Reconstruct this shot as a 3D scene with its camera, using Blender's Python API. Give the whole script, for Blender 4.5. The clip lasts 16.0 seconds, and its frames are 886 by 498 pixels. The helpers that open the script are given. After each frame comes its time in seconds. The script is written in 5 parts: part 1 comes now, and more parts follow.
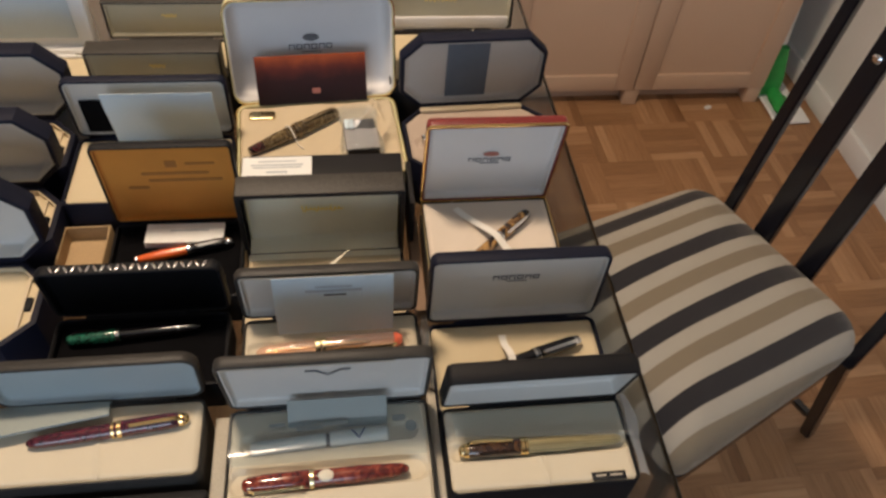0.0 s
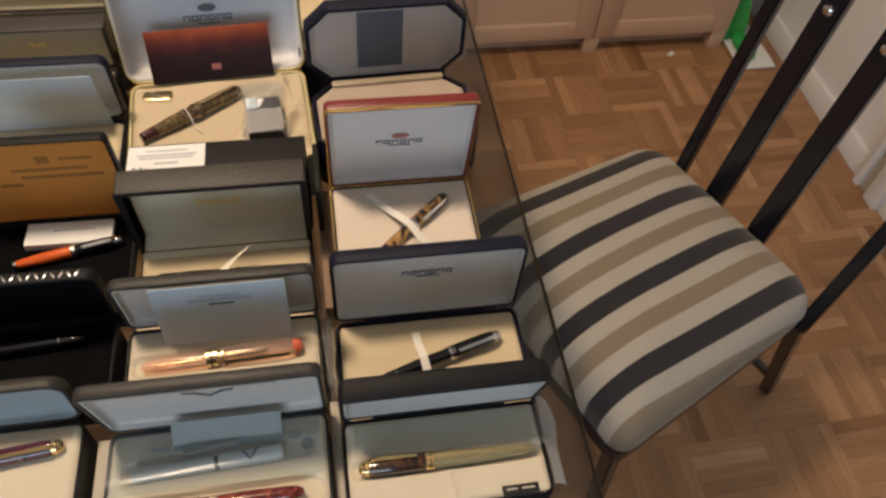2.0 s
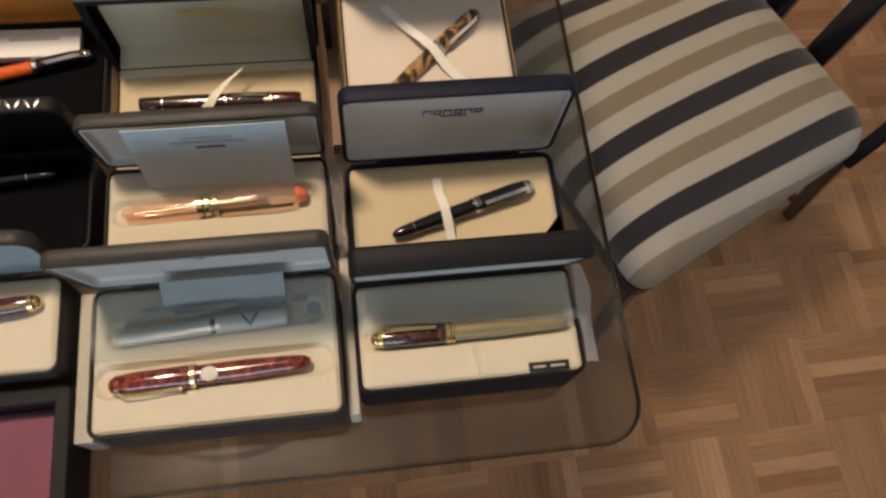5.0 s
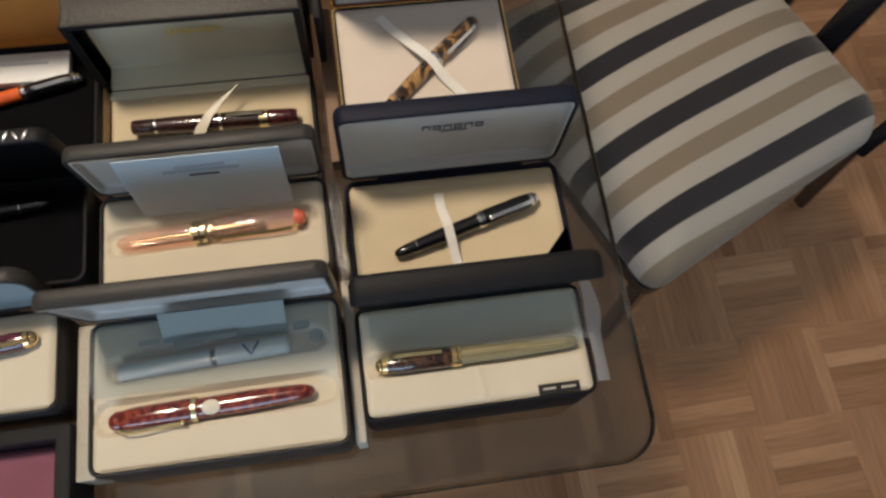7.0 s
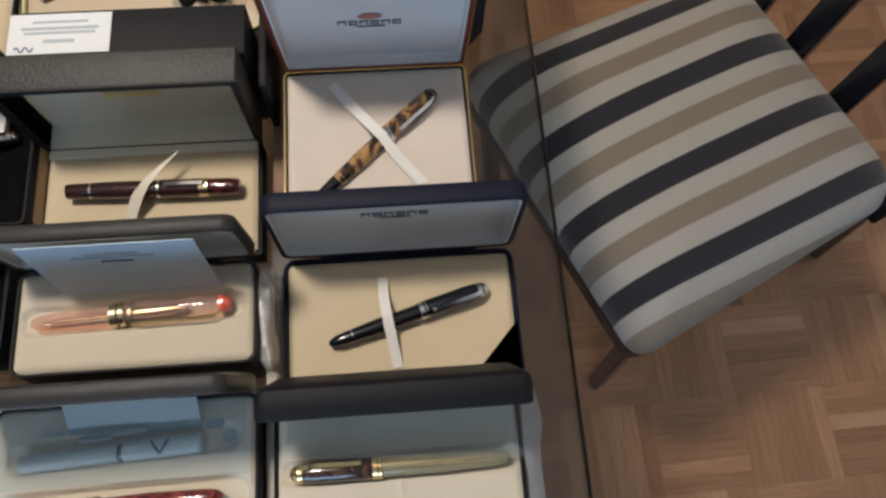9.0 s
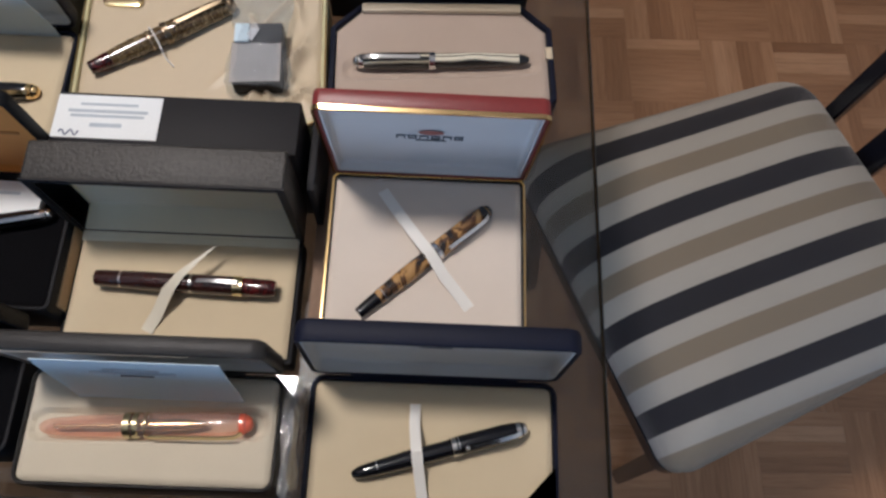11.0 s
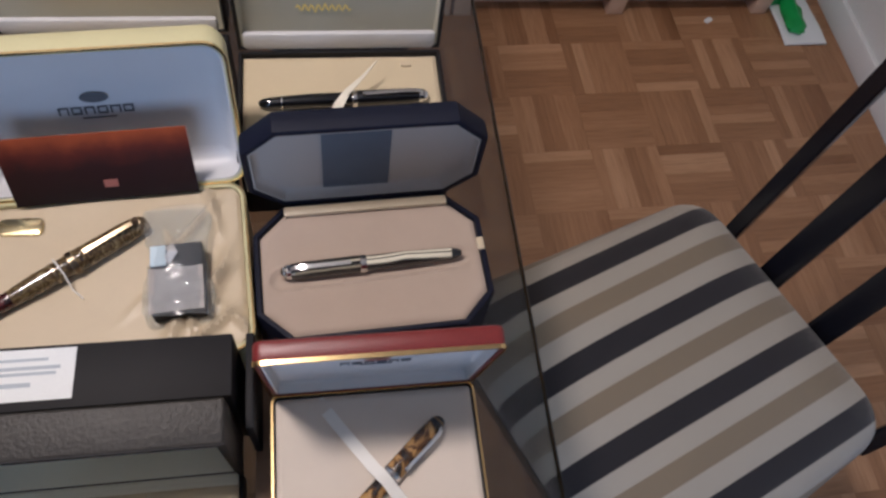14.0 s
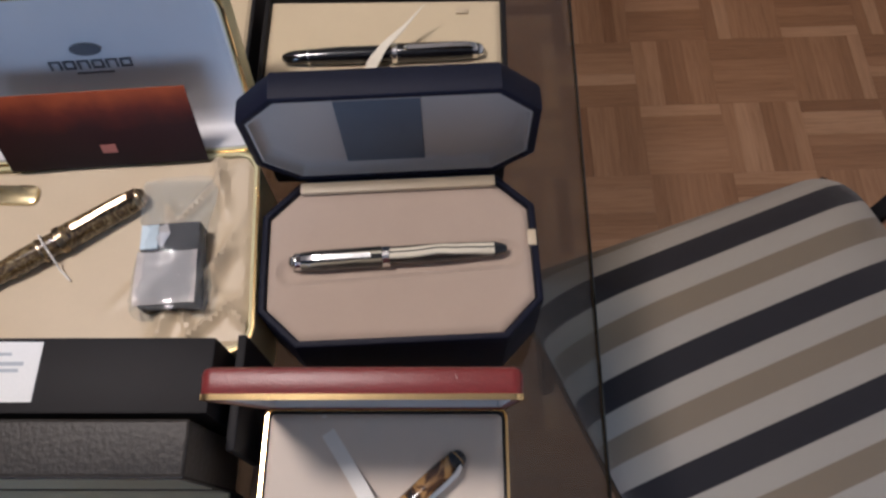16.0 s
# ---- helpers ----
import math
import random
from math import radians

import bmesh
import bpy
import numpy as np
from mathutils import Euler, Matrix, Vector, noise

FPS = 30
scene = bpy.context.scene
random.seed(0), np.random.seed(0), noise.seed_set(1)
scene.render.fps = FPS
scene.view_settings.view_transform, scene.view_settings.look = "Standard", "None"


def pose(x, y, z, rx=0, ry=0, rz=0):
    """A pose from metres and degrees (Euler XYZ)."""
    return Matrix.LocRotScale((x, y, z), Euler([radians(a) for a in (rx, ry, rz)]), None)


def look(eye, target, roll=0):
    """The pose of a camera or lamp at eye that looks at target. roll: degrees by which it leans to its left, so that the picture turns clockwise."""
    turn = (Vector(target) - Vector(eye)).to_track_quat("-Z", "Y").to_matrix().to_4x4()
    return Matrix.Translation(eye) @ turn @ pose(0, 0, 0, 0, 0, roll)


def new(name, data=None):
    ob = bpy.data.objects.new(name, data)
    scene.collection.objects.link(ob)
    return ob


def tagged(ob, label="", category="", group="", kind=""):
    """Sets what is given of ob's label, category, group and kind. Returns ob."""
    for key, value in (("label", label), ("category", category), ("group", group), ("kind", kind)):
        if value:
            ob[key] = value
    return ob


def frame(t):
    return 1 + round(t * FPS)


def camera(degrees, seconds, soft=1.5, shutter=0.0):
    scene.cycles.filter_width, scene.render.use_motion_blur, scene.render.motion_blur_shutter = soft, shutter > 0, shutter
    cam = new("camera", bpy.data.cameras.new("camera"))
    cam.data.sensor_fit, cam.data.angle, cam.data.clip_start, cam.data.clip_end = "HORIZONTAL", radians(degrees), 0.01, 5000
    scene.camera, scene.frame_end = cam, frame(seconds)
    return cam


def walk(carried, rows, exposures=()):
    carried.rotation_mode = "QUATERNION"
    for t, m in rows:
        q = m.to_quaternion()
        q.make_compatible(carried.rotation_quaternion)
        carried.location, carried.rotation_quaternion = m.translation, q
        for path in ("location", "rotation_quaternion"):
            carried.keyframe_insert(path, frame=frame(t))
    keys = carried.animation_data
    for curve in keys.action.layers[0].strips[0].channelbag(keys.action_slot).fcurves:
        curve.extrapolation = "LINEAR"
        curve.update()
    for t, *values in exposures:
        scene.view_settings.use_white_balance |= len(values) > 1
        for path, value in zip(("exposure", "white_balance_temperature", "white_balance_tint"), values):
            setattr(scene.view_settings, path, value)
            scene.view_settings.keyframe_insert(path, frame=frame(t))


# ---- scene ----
cam = camera(60.49, 16.0, soft=2.7)
PATH = [
    (0, (-0.2653, -0.1900, 1.3517), (-0.1927, 0.1975, 0.8994), 5.51),
    (0.5, (-0.2817, -0.1832, 1.3464), (-0.1863, 0.1896, 0.8860), 6.92),
    (1, (-0.2807, -0.1777, 1.3481), (-0.1686, 0.1878, 0.8856), 7.63),
    (1.5, (-0.2439, -0.1598, 1.3413), (-0.1293, 0.1981, 0.8735), 8.03),
    (2, (-0.1909, -0.1335, 1.3403), (-0.1080, 0.2191, 0.8619), 5.64),
    (2.5, (-0.1757, -0.1108, 1.3306), (-0.1210, 0.2119, 0.8278), 5.74),
    (3, (-0.1935, -0.0841, 1.3266), (-0.1257, 0.2152, 0.8110), 8.98),
    (3.5, (-0.1963, -0.0699, 1.3064), (-0.1282, 0.1975, 0.7736), 9.92),
    (4, (-0.1903, -0.0611, 1.3010), (-0.1235, 0.1762, 0.7540), 10.61),
    (4.2, (-0.1923, -0.0575, 1.2944), (-0.1260, 0.1685, 0.7426), 10.99),
    (6.3, (-0.1867, -0.0405, 1.2836), (-0.1272, 0.1596, 0.7211), 10.27),
    (6.5, (-0.1857, -0.0376, 1.2791), (-0.1292, 0.1622, 0.7162), 9.25),
    (7, (-0.1838, -0.0235, 1.2835), (-0.1269, 0.1737, 0.7197), 8.64),
    (7.5, (-0.1945, -0.0074, 1.2801), (-0.1347, 0.1904, 0.7168), 8.91),
    (8, (-0.1728, 0.0062, 1.2735), (-0.1073, 0.1986, 0.7090), 10.00),
    (8.5, (-0.1310, 0.0146, 1.2742), (-0.0692, 0.2113, 0.7107), 12.83),
    (9, (-0.1161, 0.0412, 1.2745), (-0.0826, 0.2391, 0.7091), 5.60),
    (9.2, (-0.1183, 0.0561, 1.2805), (-0.0850, 0.2514, 0.7142), 4.58),
    (11.3, (-0.1260, 0.1164, 1.2630), (-0.1195, 0.3439, 0.7079), 4.25),
    (11.5, (-0.1228, 0.1213, 1.2658), (-0.1228, 0.3536, 0.7126), 2.13),
    (12, (-0.1347, 0.1385, 1.2765), (-0.1388, 0.4084, 0.7406), 0.91),
    (12.5, (-0.1303, 0.1445, 1.2835), (-0.1153, 0.4470, 0.7656), 3.65),
    (13, (-0.1340, 0.1648, 1.2788), (-0.0950, 0.4668, 0.7618), 6.08),
    (13.5, (-0.1466, 0.1821, 1.2839), (-0.0813, 0.4678, 0.7603), 9.46),
    (14, (-0.1509, 0.1947, 1.2776), (-0.0621, 0.4737, 0.7539), 12.58),
    (14.5, (-0.1133, 0.2042, 1.2589), (-0.0524, 0.4892, 0.7344), 13.16),
    (15, (-0.1060, 0.2220, 1.2470), (-0.0945, 0.5105, 0.7210), 6.39),
    (15.5, (-0.0977, 0.2478, 1.2237), (-0.1027, 0.5237, 0.6909), 2.31),
    (16, (-0.0880, 0.2624, 1.2109), (-0.0989, 0.5052, 0.6623), -2.63),
]
EXPOSURES = [(0.0, -0.14, 6350, 15), (4.2, -0.14, 6350, 15), (7.0, -0.19, 5680, 10), (9.2, -0.21, 5150, 11), (11.3, -0.31, 4920, 14), (12.5, -0.35, 4990, 17), (16.0, -0.35, 5040, 18)]
walk(cam, [(t, look(eye, target, roll)) for t, eye, target, roll in PATH], EXPOSURES)

# ---- world, lamps and exposure ----
world = bpy.data.worlds.new("world")
scene.world = world
world.use_nodes = True
sky = world.node_tree.nodes.new("ShaderNodeTexSky")
sky.sky_type, sky.sun_disc = "NISHITA", False
sky.sun_elevation, sky.sun_rotation = radians(35), radians(200)
world.node_tree.links.new(sky.outputs[0], world.node_tree.nodes["Background"].inputs[0])
world.node_tree.nodes["Background"].inputs[1].default_value = 0.1


def area_lamp(name, m, size, size_y, watts, colour, shape="RECTANGLE"):
    data = bpy.data.lights.new(name, "AREA")
    data.shape, data.size, data.size_y, data.energy, data.color = shape, size, size_y, watts, colour
    ob = new(name, data)
    ob.matrix_world = m
    return ob


# warm ceiling lamp above the table, open above and below; daylight through the window opening behind the camera
data = bpy.data.lights.new("ceiling_lamp_light", "SPOT")
data.energy, data.color, data.shadow_soft_size = 86, (1.0, 0.775, 0.53), 0.11
data.spot_size, data.spot_blend = radians(164), 0.4
new("ceiling_lamp_light", data).matrix_world = look((-0.56, 0.52, 2.2), (-0.56, 0.521, 0))
area_lamp("ceiling_lamp_uplight", look((-0.56, 0.52, 2.24), (-0.56, 0.521, 4)), 0.44, 0.44, 4.5, (1.0, 0.82, 0.6), "DISK")
area_lamp("window_light", look((-0.95, -2.32, 1.62), (-0.6, 0.0, 1.0)), 1.7, 1.25, 27, (0.66, 0.85, 1.0))


# ---- materials ----
def material(name):
    m = bpy.data.materials.new(name)
    m.use_nodes = True
    return m, m.node_tree, m.node_tree.nodes["Principled BSDF"]


def node(tree, kind, **values):
    n = tree.nodes.new("ShaderNode" + kind)
    for key, value in values.items():
        n.inputs[key].default_value = value
    return n


def coords(tree, scale=(1, 1, 1), turn=0.0):
    c, mp = tree.nodes.new("ShaderNodeTexCoord"), tree.nodes.new("ShaderNodeMapping")
    mp.inputs["Scale"].default_value = scale
    mp.inputs["Rotation"].default_value = (0, 0, radians(turn))
    tree.links.new(c.outputs["Object"], mp.inputs[0])
    return mp.outputs[0]


def ramp(tree, fac, stops):
    r = tree.nodes.new("ShaderNodeValToRGB")
    while len(r.color_ramp.elements) < len(stops):
        r.color_ramp.elements.new(0.5)
    for e, (p, c) in zip(r.color_ramp.elements, stops):
        e.position, e.color = p, (*c, 1)
    tree.links.new(fac, r.inputs[0])
    return r.outputs[0]


def surface(name, colour, rough=0.6, metal=0.0, grain=900.0, bump=0.1, spread=0.12, stain=14.0, sheen=0.0, coat=0.0, spec=0.5):
    """A surface with fine grain, slow stains and relief."""
    m, tree, bsdf = material(name)
    at = coords(tree)
    slow = node(tree, "TexNoise", Scale=stain, Detail=4.0, Roughness=0.6)
    fine = node(tree, "TexNoise", Scale=grain, Detail=2.0)
    tree.links.new(at, slow.inputs["Vector"]), tree.links.new(at, fine.inputs["Vector"])
    both = node(tree, "Math")
    both.operation = "ADD"
    half = node(tree, "Math")
    half.operation = "MULTIPLY"
    half.inputs[1].default_value = 0.5
    tree.links.new(slow.outputs[0], both.inputs[0]), tree.links.new(fine.outputs[0], both.inputs[1])
    tree.links.new(both.outputs[0], half.inputs[0])
    low = tuple(c * (1 - spread) for c in colour)
    high = tuple(min(1, c * (1 + spread)) for c in colour)
    tree.links.new(ramp(tree, half.outputs[0], [(0.3, low), (0.7, high)]), bsdf.inputs["Base Color"])
    b = node(tree, "Bump", Strength=bump, Distance=0.0006)
    tree.links.new(fine.outputs[0], b.inputs["Height"]), tree.links.new(b.outputs[0], bsdf.inputs["Normal"])
    bsdf.inputs["Roughness"].default_value, bsdf.inputs["Metallic"].default_value = rough, metal
    bsdf.inputs["Specular IOR Level"].default_value = spec
    bsdf.inputs["Sheen Weight"].default_value = sheen
    bsdf.inputs["Coat Weight"].default_value = coat
    bsdf.inputs["Coat Roughness"].default_value = 0.08
    return m


def marbled(name, stops, scale=120.0, rough=0.15, stretch=(1, 1, 1), warp=3.0):
    """Swirled resin of a pen."""
    m, tree, bsdf = material(name)
    n = node(tree, "TexNoise", Scale=scale, Detail=3.0, Roughness=0.55, Distortion=warp)
    tree.links.new(coords(tree, stretch), n.inputs["Vector"])
    tree.links.new(ramp(tree, n.outputs[0], stops), bsdf.inputs["Base Color"])
    bsdf.inputs["Roughness"].default_value = rough
    bsdf.inputs["Coat Weight"].default_value = 0.6
    bsdf.inputs["Coat Roughness"].default_value = 0.06
    return m


def clear(name, tint, rough=0.04, see=0.6, gloss=(1, 1, 1), relief=0.0, scale=60.0, ior=1.5):
    """Clear film or glass: what lies behind shows through its tint, with a mirror's sheen on top."""
    m, tree, bsdf = material(name)
    tree.nodes.remove(bsdf)
    out = tree.nodes["Material Output"]
    t = node(tree, "BsdfTransparent", Color=(*tint, 1))
    g = node(tree, "BsdfGlossy", Color=(*gloss, 1), Roughness=rough)
    f = node(tree, "LayerWeight", Blend=0.5)
    steep = node(tree, "Math")
    steep.operation = "POWER"
    steep.inputs[1].default_value = 5.0
    tree.links.new(f.outputs["Facing"], steep.inputs[0])
    f0 = ((ior - 1) / (ior + 1)) ** 2
    sheen = node(tree, "Math")
    sheen.operation = "MULTIPLY_ADD"
    sheen.inputs[1].default_value, sheen.inputs[2].default_value = 1 - f0, f0
    tree.links.new(steep.outputs[0], sheen.inputs[0])
    mx = node(tree, "MixShader")
    if relief:
        n = node(tree, "TexNoise", Scale=scale, Detail=2.0, Distortion=1.0)
        tree.links.new(coords(tree), n.inputs["Vector"])
        b = node(tree, "Bump", Strength=relief, Distance=0.004)
        tree.links.new(n.outputs[0], b.inputs["Height"])
        tree.links.new(b.outputs[0], g.inputs["Normal"]), tree.links.new(b.outputs[0], f.inputs["Normal"])
    tree.links.new(sheen.outputs[0], mx.inputs[0]), tree.links.new(t.outputs[0], mx.inputs[1])
    tree.links.new(g.outputs[0], mx.inputs[2])
    if see < 1:
        d = node(tree, "BsdfDiffuse", Color=(0.75, 0.8, 0.85, 1))
        m2 = node(tree, "MixShader", Fac=1 - see)
        tree.links.new(mx.outputs[0], m2.inputs[1]), tree.links.new(d.outputs[0], m2.inputs[2])
        mx = m2
    tree.links.new(mx.outputs[0], out.inputs[0])
    return m


def metal(name, colour, rough=0.18):
    return surface(name, colour, rough, 1.0, grain=300, bump=0.03, spread=0.06)


BLACK_LEATHER = surface("black_leatherette", (0.007, 0.007, 0.0085), 0.55, grain=1500, bump=0.35, spread=0.3, spec=0.2)
CHARCOAL = surface("charcoal_leatherette", (0.034, 0.032, 0.030), 0.34, grain=1400, bump=0.4, spread=0.3, spec=0.2)
NAVY = surface("navy_leatherette", (0.006, 0.0075, 0.019), 0.55, grain=1500, bump=0.35, spread=0.3, spec=0.2)
BURGUNDY = surface("burgundy_leatherette", (0.16, 0.022, 0.02), 0.32, grain=1300, bump=0.3, spread=0.25)
CREAM_LEATHER = surface("cream_leatherette", (0.62, 0.58, 0.33), 0.4, grain=1300, bump=0.25, spread=0.08)
CREAM_PAD = surface("cream_velour", (0.59, 0.495, 0.325), 0.9, grain=2500, bump=0.25, spread=0.06, stain=25, sheen=0.25)
PALE_PAD = surface("pale_velour", (0.59, 0.53, 0.405), 0.9, grain=2500, bump=0.2, spread=0.05, stain=22, sheen=0.25)
WARM_WHITE_PAD = surface("warm_white_velour", (0.66, 0.585, 0.50), 0.92, grain=2500, bump=0.25, spread=0.05, stain=25, sheen=0.3)
PINK_PAD = surface("rosy_beige_velour", (0.43, 0.345, 0.275), 0.92, grain=2500, bump=0.25, spread=0.06, stain=25, sheen=0.3)
CREAM_SATIN = surface("cream_satin", (0.57, 0.475, 0.325), 0.42, grain=1800, bump=0.15, spread=0.06, stain=30, sheen=0.2)
GREY_SATIN = surface("grey_satin", (0.56, 0.55, 0.52), 0.55, grain=2200, bump=0.15, spread=0.06, sheen=0.2)
MOSS_VELOUR = surface("pale_moss_velour", (0.78, 0.75, 0.59), 0.85, grain=2400, bump=0.2, spread=0.08, sheen=0.25)
SLATE = surface("slate_blue_velvet", (0.085, 0.105, 0.135), 0.9, grain=2400, bump=0.2, spread=0.3, sheen=0.2)
GREEN_GREY = surface("greenish_grey_velour", (0.44, 0.42, 0.32), 0.85, grain=2400, bump=0.2, spread=0.08, sheen=0.25)
WHITE_SATIN = surface("white_satin", (0.60, 0.60, 0.61), 0.4, grain=1800, bump=0.15, spread=0.05, sheen=0.2)
BLACK_VELVET = surface("black_velvet", (0.004, 0.004, 0.005), 0.95, grain=2400, bump=0.2, spread=0.4, sheen=0.02, spec=0.06)
PURPLE_VELVET = surface("plum_velvet", (0.20, 0.07, 0.10), 0.95, grain=2400, bump=0.2, spread=0.2, sheen=0.2)
ORANGE_LINING = surface("orange_suede", (0.60, 0.225, 0.026), 0.8, grain=2000, bump=0.2, spread=0.15, sheen=0.15)
GREY_TEXTURE = surface("grey_embossed_paper", (0.034, 0.030, 0.025), 0.5, grain=420, bump=0.8, spread=0.4, spec=0.35)
BLACK_CARD = surface("black_cardboard", (0.011, 0.0105, 0.012), 0.65, grain=1500, bump=0.15, spread=0.25, spec=0.3)
BROWN_CARD = surface("brown_cardboard", (0.25, 0.165, 0.11), 0.8, grain=700, bump=0.2, spread=0.15)
# sleeve cardboard; its pale grey also paints the lid-rim glints and casing groove shade
GREY_CARD = surface("worn_grey_cardboard", (0.46, 0.42, 0.34), 0.8, grain=800, bump=0.2, spread=0.2)
PALE_CARD = surface("pale_cardboard", (0.62, 0.58, 0.47), 0.8, grain=800, bump=0.2, spread=0.1)
WHITE_CARD = surface("white_card", (0.82, 0.84, 0.85), 0.6, grain=700, bump=0.1, spread=0.03)
PAPER = surface("white_paper", (0.78, 0.80, 0.80), 0.8, grain=700, bump=0.08, spread=0.03)
TEAL_PLASTIC = surface("pale_teal_plastic", (0.50, 0.54, 0.52), 0.35, grain=400, bump=0.05, spread=0.06)
TEAL_PAPER = surface("pale_teal_paper", (0.29, 0.33, 0.32), 0.8, grain=700, bump=0.08, spread=0.06)
BLUE_PAPER = surface("bluish_paper", (0.58, 0.68, 0.74), 0.8, grain=700, bump=0.08, spread=0.04)
INK = surface("printed_grey", (0.10, 0.10, 0.11), 0.5, spread=0.1)
FAINT_INK = surface("faint_print", (0.42, 0.47, 0.52), 0.7, spread=0.1)
DIM_PRINT = surface("dim_print", (0.20, 0.22, 0.21), 0.6, spread=0.2)
INK_BLUE = surface("printed_blue", (0.05, 0.07, 0.16), 0.5, spread=0.1)
RUST_INK = surface("printed_rust", (0.36, 0.13, 0.10), 0.5, spread=0.15)
BROWN_INK = surface("printed_brown", (0.33, 0.125, 0.024), 0.7, spread=0.1)
GOLD_PRINT = surface("gold_print", (0.92, 0.70, 0.18), 0.4, spread=0.15)
TEAL_SATIN = surface("grey_blue_satin", (0.32, 0.38, 0.40), 0.5, grain=2000, bump=0.15, spread=0.06)
DIM_SATIN = surface("dim_grey_satin", (0.42, 0.40, 0.37), 0.55, grain=2200, bump=0.15, spread=0.06)
BRIGHT_SATIN = surface("pale_grey_satin", (0.66, 0.64, 0.62), 0.5, grain=2200, bump=0.15, spread=0.05)
GOLD = metal("gold", (0.90, 0.66, 0.30), 0.16)
PALE_GOLD = metal("pale_gold", (0.72, 0.62, 0.36), 0.25)
SILVER = metal("silver", (0.80, 0.79, 0.77), 0.14)
BLACK_RESIN = surface("black_resin", (0.006, 0.006, 0.008), 0.08, coat=0.5, grain=200, bump=0.0)
ORANGE_RESIN = surface("orange_resin", (0.72, 0.13, 0.025), 0.14, coat=0.5, grain=200, bump=0.0)
RED_MARBLE = marbled("red_marbled_resin", [(0.3, (0.045, 0.007, 0.005)), (0.5, (0.14, 0.018, 0.011)), (0.72, (0.30, 0.07, 0.035))], 70)
BROWN_MARBLE = marbled("brown_marbled_resin", [(0.3, (0.012, 0.008, 0.006)), (0.52, (0.035, 0.015, 0.009)), (0.78, (0.14, 0.07, 0.03))], 90)
TIGER = marbled("amber_black_resin", [(0.40, (0.02, 0.014, 0.01)), (0.5, (0.10, 0.05, 0.02)), (0.56, (0.40, 0.23, 0.075)), (0.75, (0.46, 0.28, 0.11))], 34, warp=3.4)
BRONZE = metal("dark_bronze", (0.36, 0.29, 0.19), 0.28)
OLIVE = marbled("olive_brown_resin", [(0.3, (0.025, 0.015, 0.008)), (0.5, (0.10, 0.065, 0.025)), (0.7, (0.25, 0.20, 0.10))], 110)
PLUM_RESIN = marbled("plum_resin", [(0.3, (0.02, 0.005, 0.012)), (0.7, (0.12, 0.018, 0.03))], 110)
BROWN_RESIN = marbled("dark_brown_resin", [(0.35, (0.020, 0.008, 0.007)), (0.7, (0.050, 0.018, 0.015))], 90)
DARK_RUBY = marbled("dark_ruby_resin", [(0.35, (0.015, 0.006, 0.006)), (0.7, (0.10, 0.012, 0.012))], 90)
GREEN_RESIN = marbled("green_marbled_resin", [(0.35, (0.004, 0.02, 0.014)), (0.65, (0.02, 0.16, 0.10))], 120)


def banded(name, stops, wave=40.0):
    """Resin with long stripes that run along the pen and waver a little."""
    m, tree, bsdf = material(name)
    at = tree.nodes.new("ShaderNodeTexCoord")
    sep = node(tree, "SeparateXYZ")
    tree.links.new(at.outputs["Object"], sep.inputs[0])
    n = node(tree, "TexNoise", Scale=wave, Detail=1.0)
    tree.links.new(at.outputs["Object"], n.inputs["Vector"])
    bend = node(tree, "Math")
    bend.operation = "MULTIPLY_ADD"
    bend.inputs[1].default_value = 0.003
    tree.links.new(n.outputs[0], bend.inputs[0]), tree.links.new(sep.outputs["Y"], bend.inputs[2])
    wide = node(tree, "Math")
    wide.operation = "MULTIPLY_ADD"
    wide.inputs[1].default_value, wide.inputs[2].default_value = 1 / 0.0124, 0.5 - 0.0015 / 0.0124
    tree.links.new(bend.outputs[0], wide.inputs[0])
    tree.links.new(ramp(tree, wide.outputs[0], stops), bsdf.inputs["Base Color"])
    bsdf.inputs["Roughness"].default_value = 0.12
    bsdf.inputs["Coat Weight"].default_value = 0.6
    return m


INKY, IVORY = (0.022, 0.022, 0.02), (0.74, 0.70, 0.56)
STRIPE_PALE = banded("striped_cream_resin", [(0.26, INKY), (0.33, IVORY), (0.45, IVORY), (0.48, INKY), (0.52, INKY), (0.56, IVORY), (0.72, IVORY), (0.80, INKY)])
STRIPE_GREY = banded("striped_grey_resin", [(0.2, INKY), (0.40, INKY), (0.45, (0.40, 0.37, 0.27)), (0.52, IVORY), (0.58, INKY), (0.74, INKY), (0.80, (0.40, 0.37, 0.27)), (0.9, INKY)])
GOLD_RIB = marbled("ribbed_gold_metal", [(0.4, (0.17, 0.14, 0.065)), (0.6, (0.30, 0.25, 0.125))], 200, rough=0.35, stretch=(0.05, 5, 5), warp=0.2)
SILVER_CHASED = marbled("chased_silver", [(0.4, (0.05, 0.05, 0.05)), (0.6, (0.6, 0.6, 0.58))], 260, rough=0.25)
PINK_CLEAR = clear("clear_pink_resin", (1.0, 0.82, 0.73), 0.05, 0.9, relief=0.05, scale=150, ior=1.55)
CORAL = surface("coral_resin", (0.72, 0.15, 0.08), 0.12, coat=0.5)
RIBBON_MAT = surface("white_ribbon", (0.80, 0.78, 0.73), 0.35, grain=1500, bump=0.1, spread=0.04, sheen=0.2)
DIM_RIBBON = surface("ivory_ribbon", (0.66, 0.62, 0.50), 0.4, grain=1500, bump=0.1, spread=0.05, sheen=0.2)
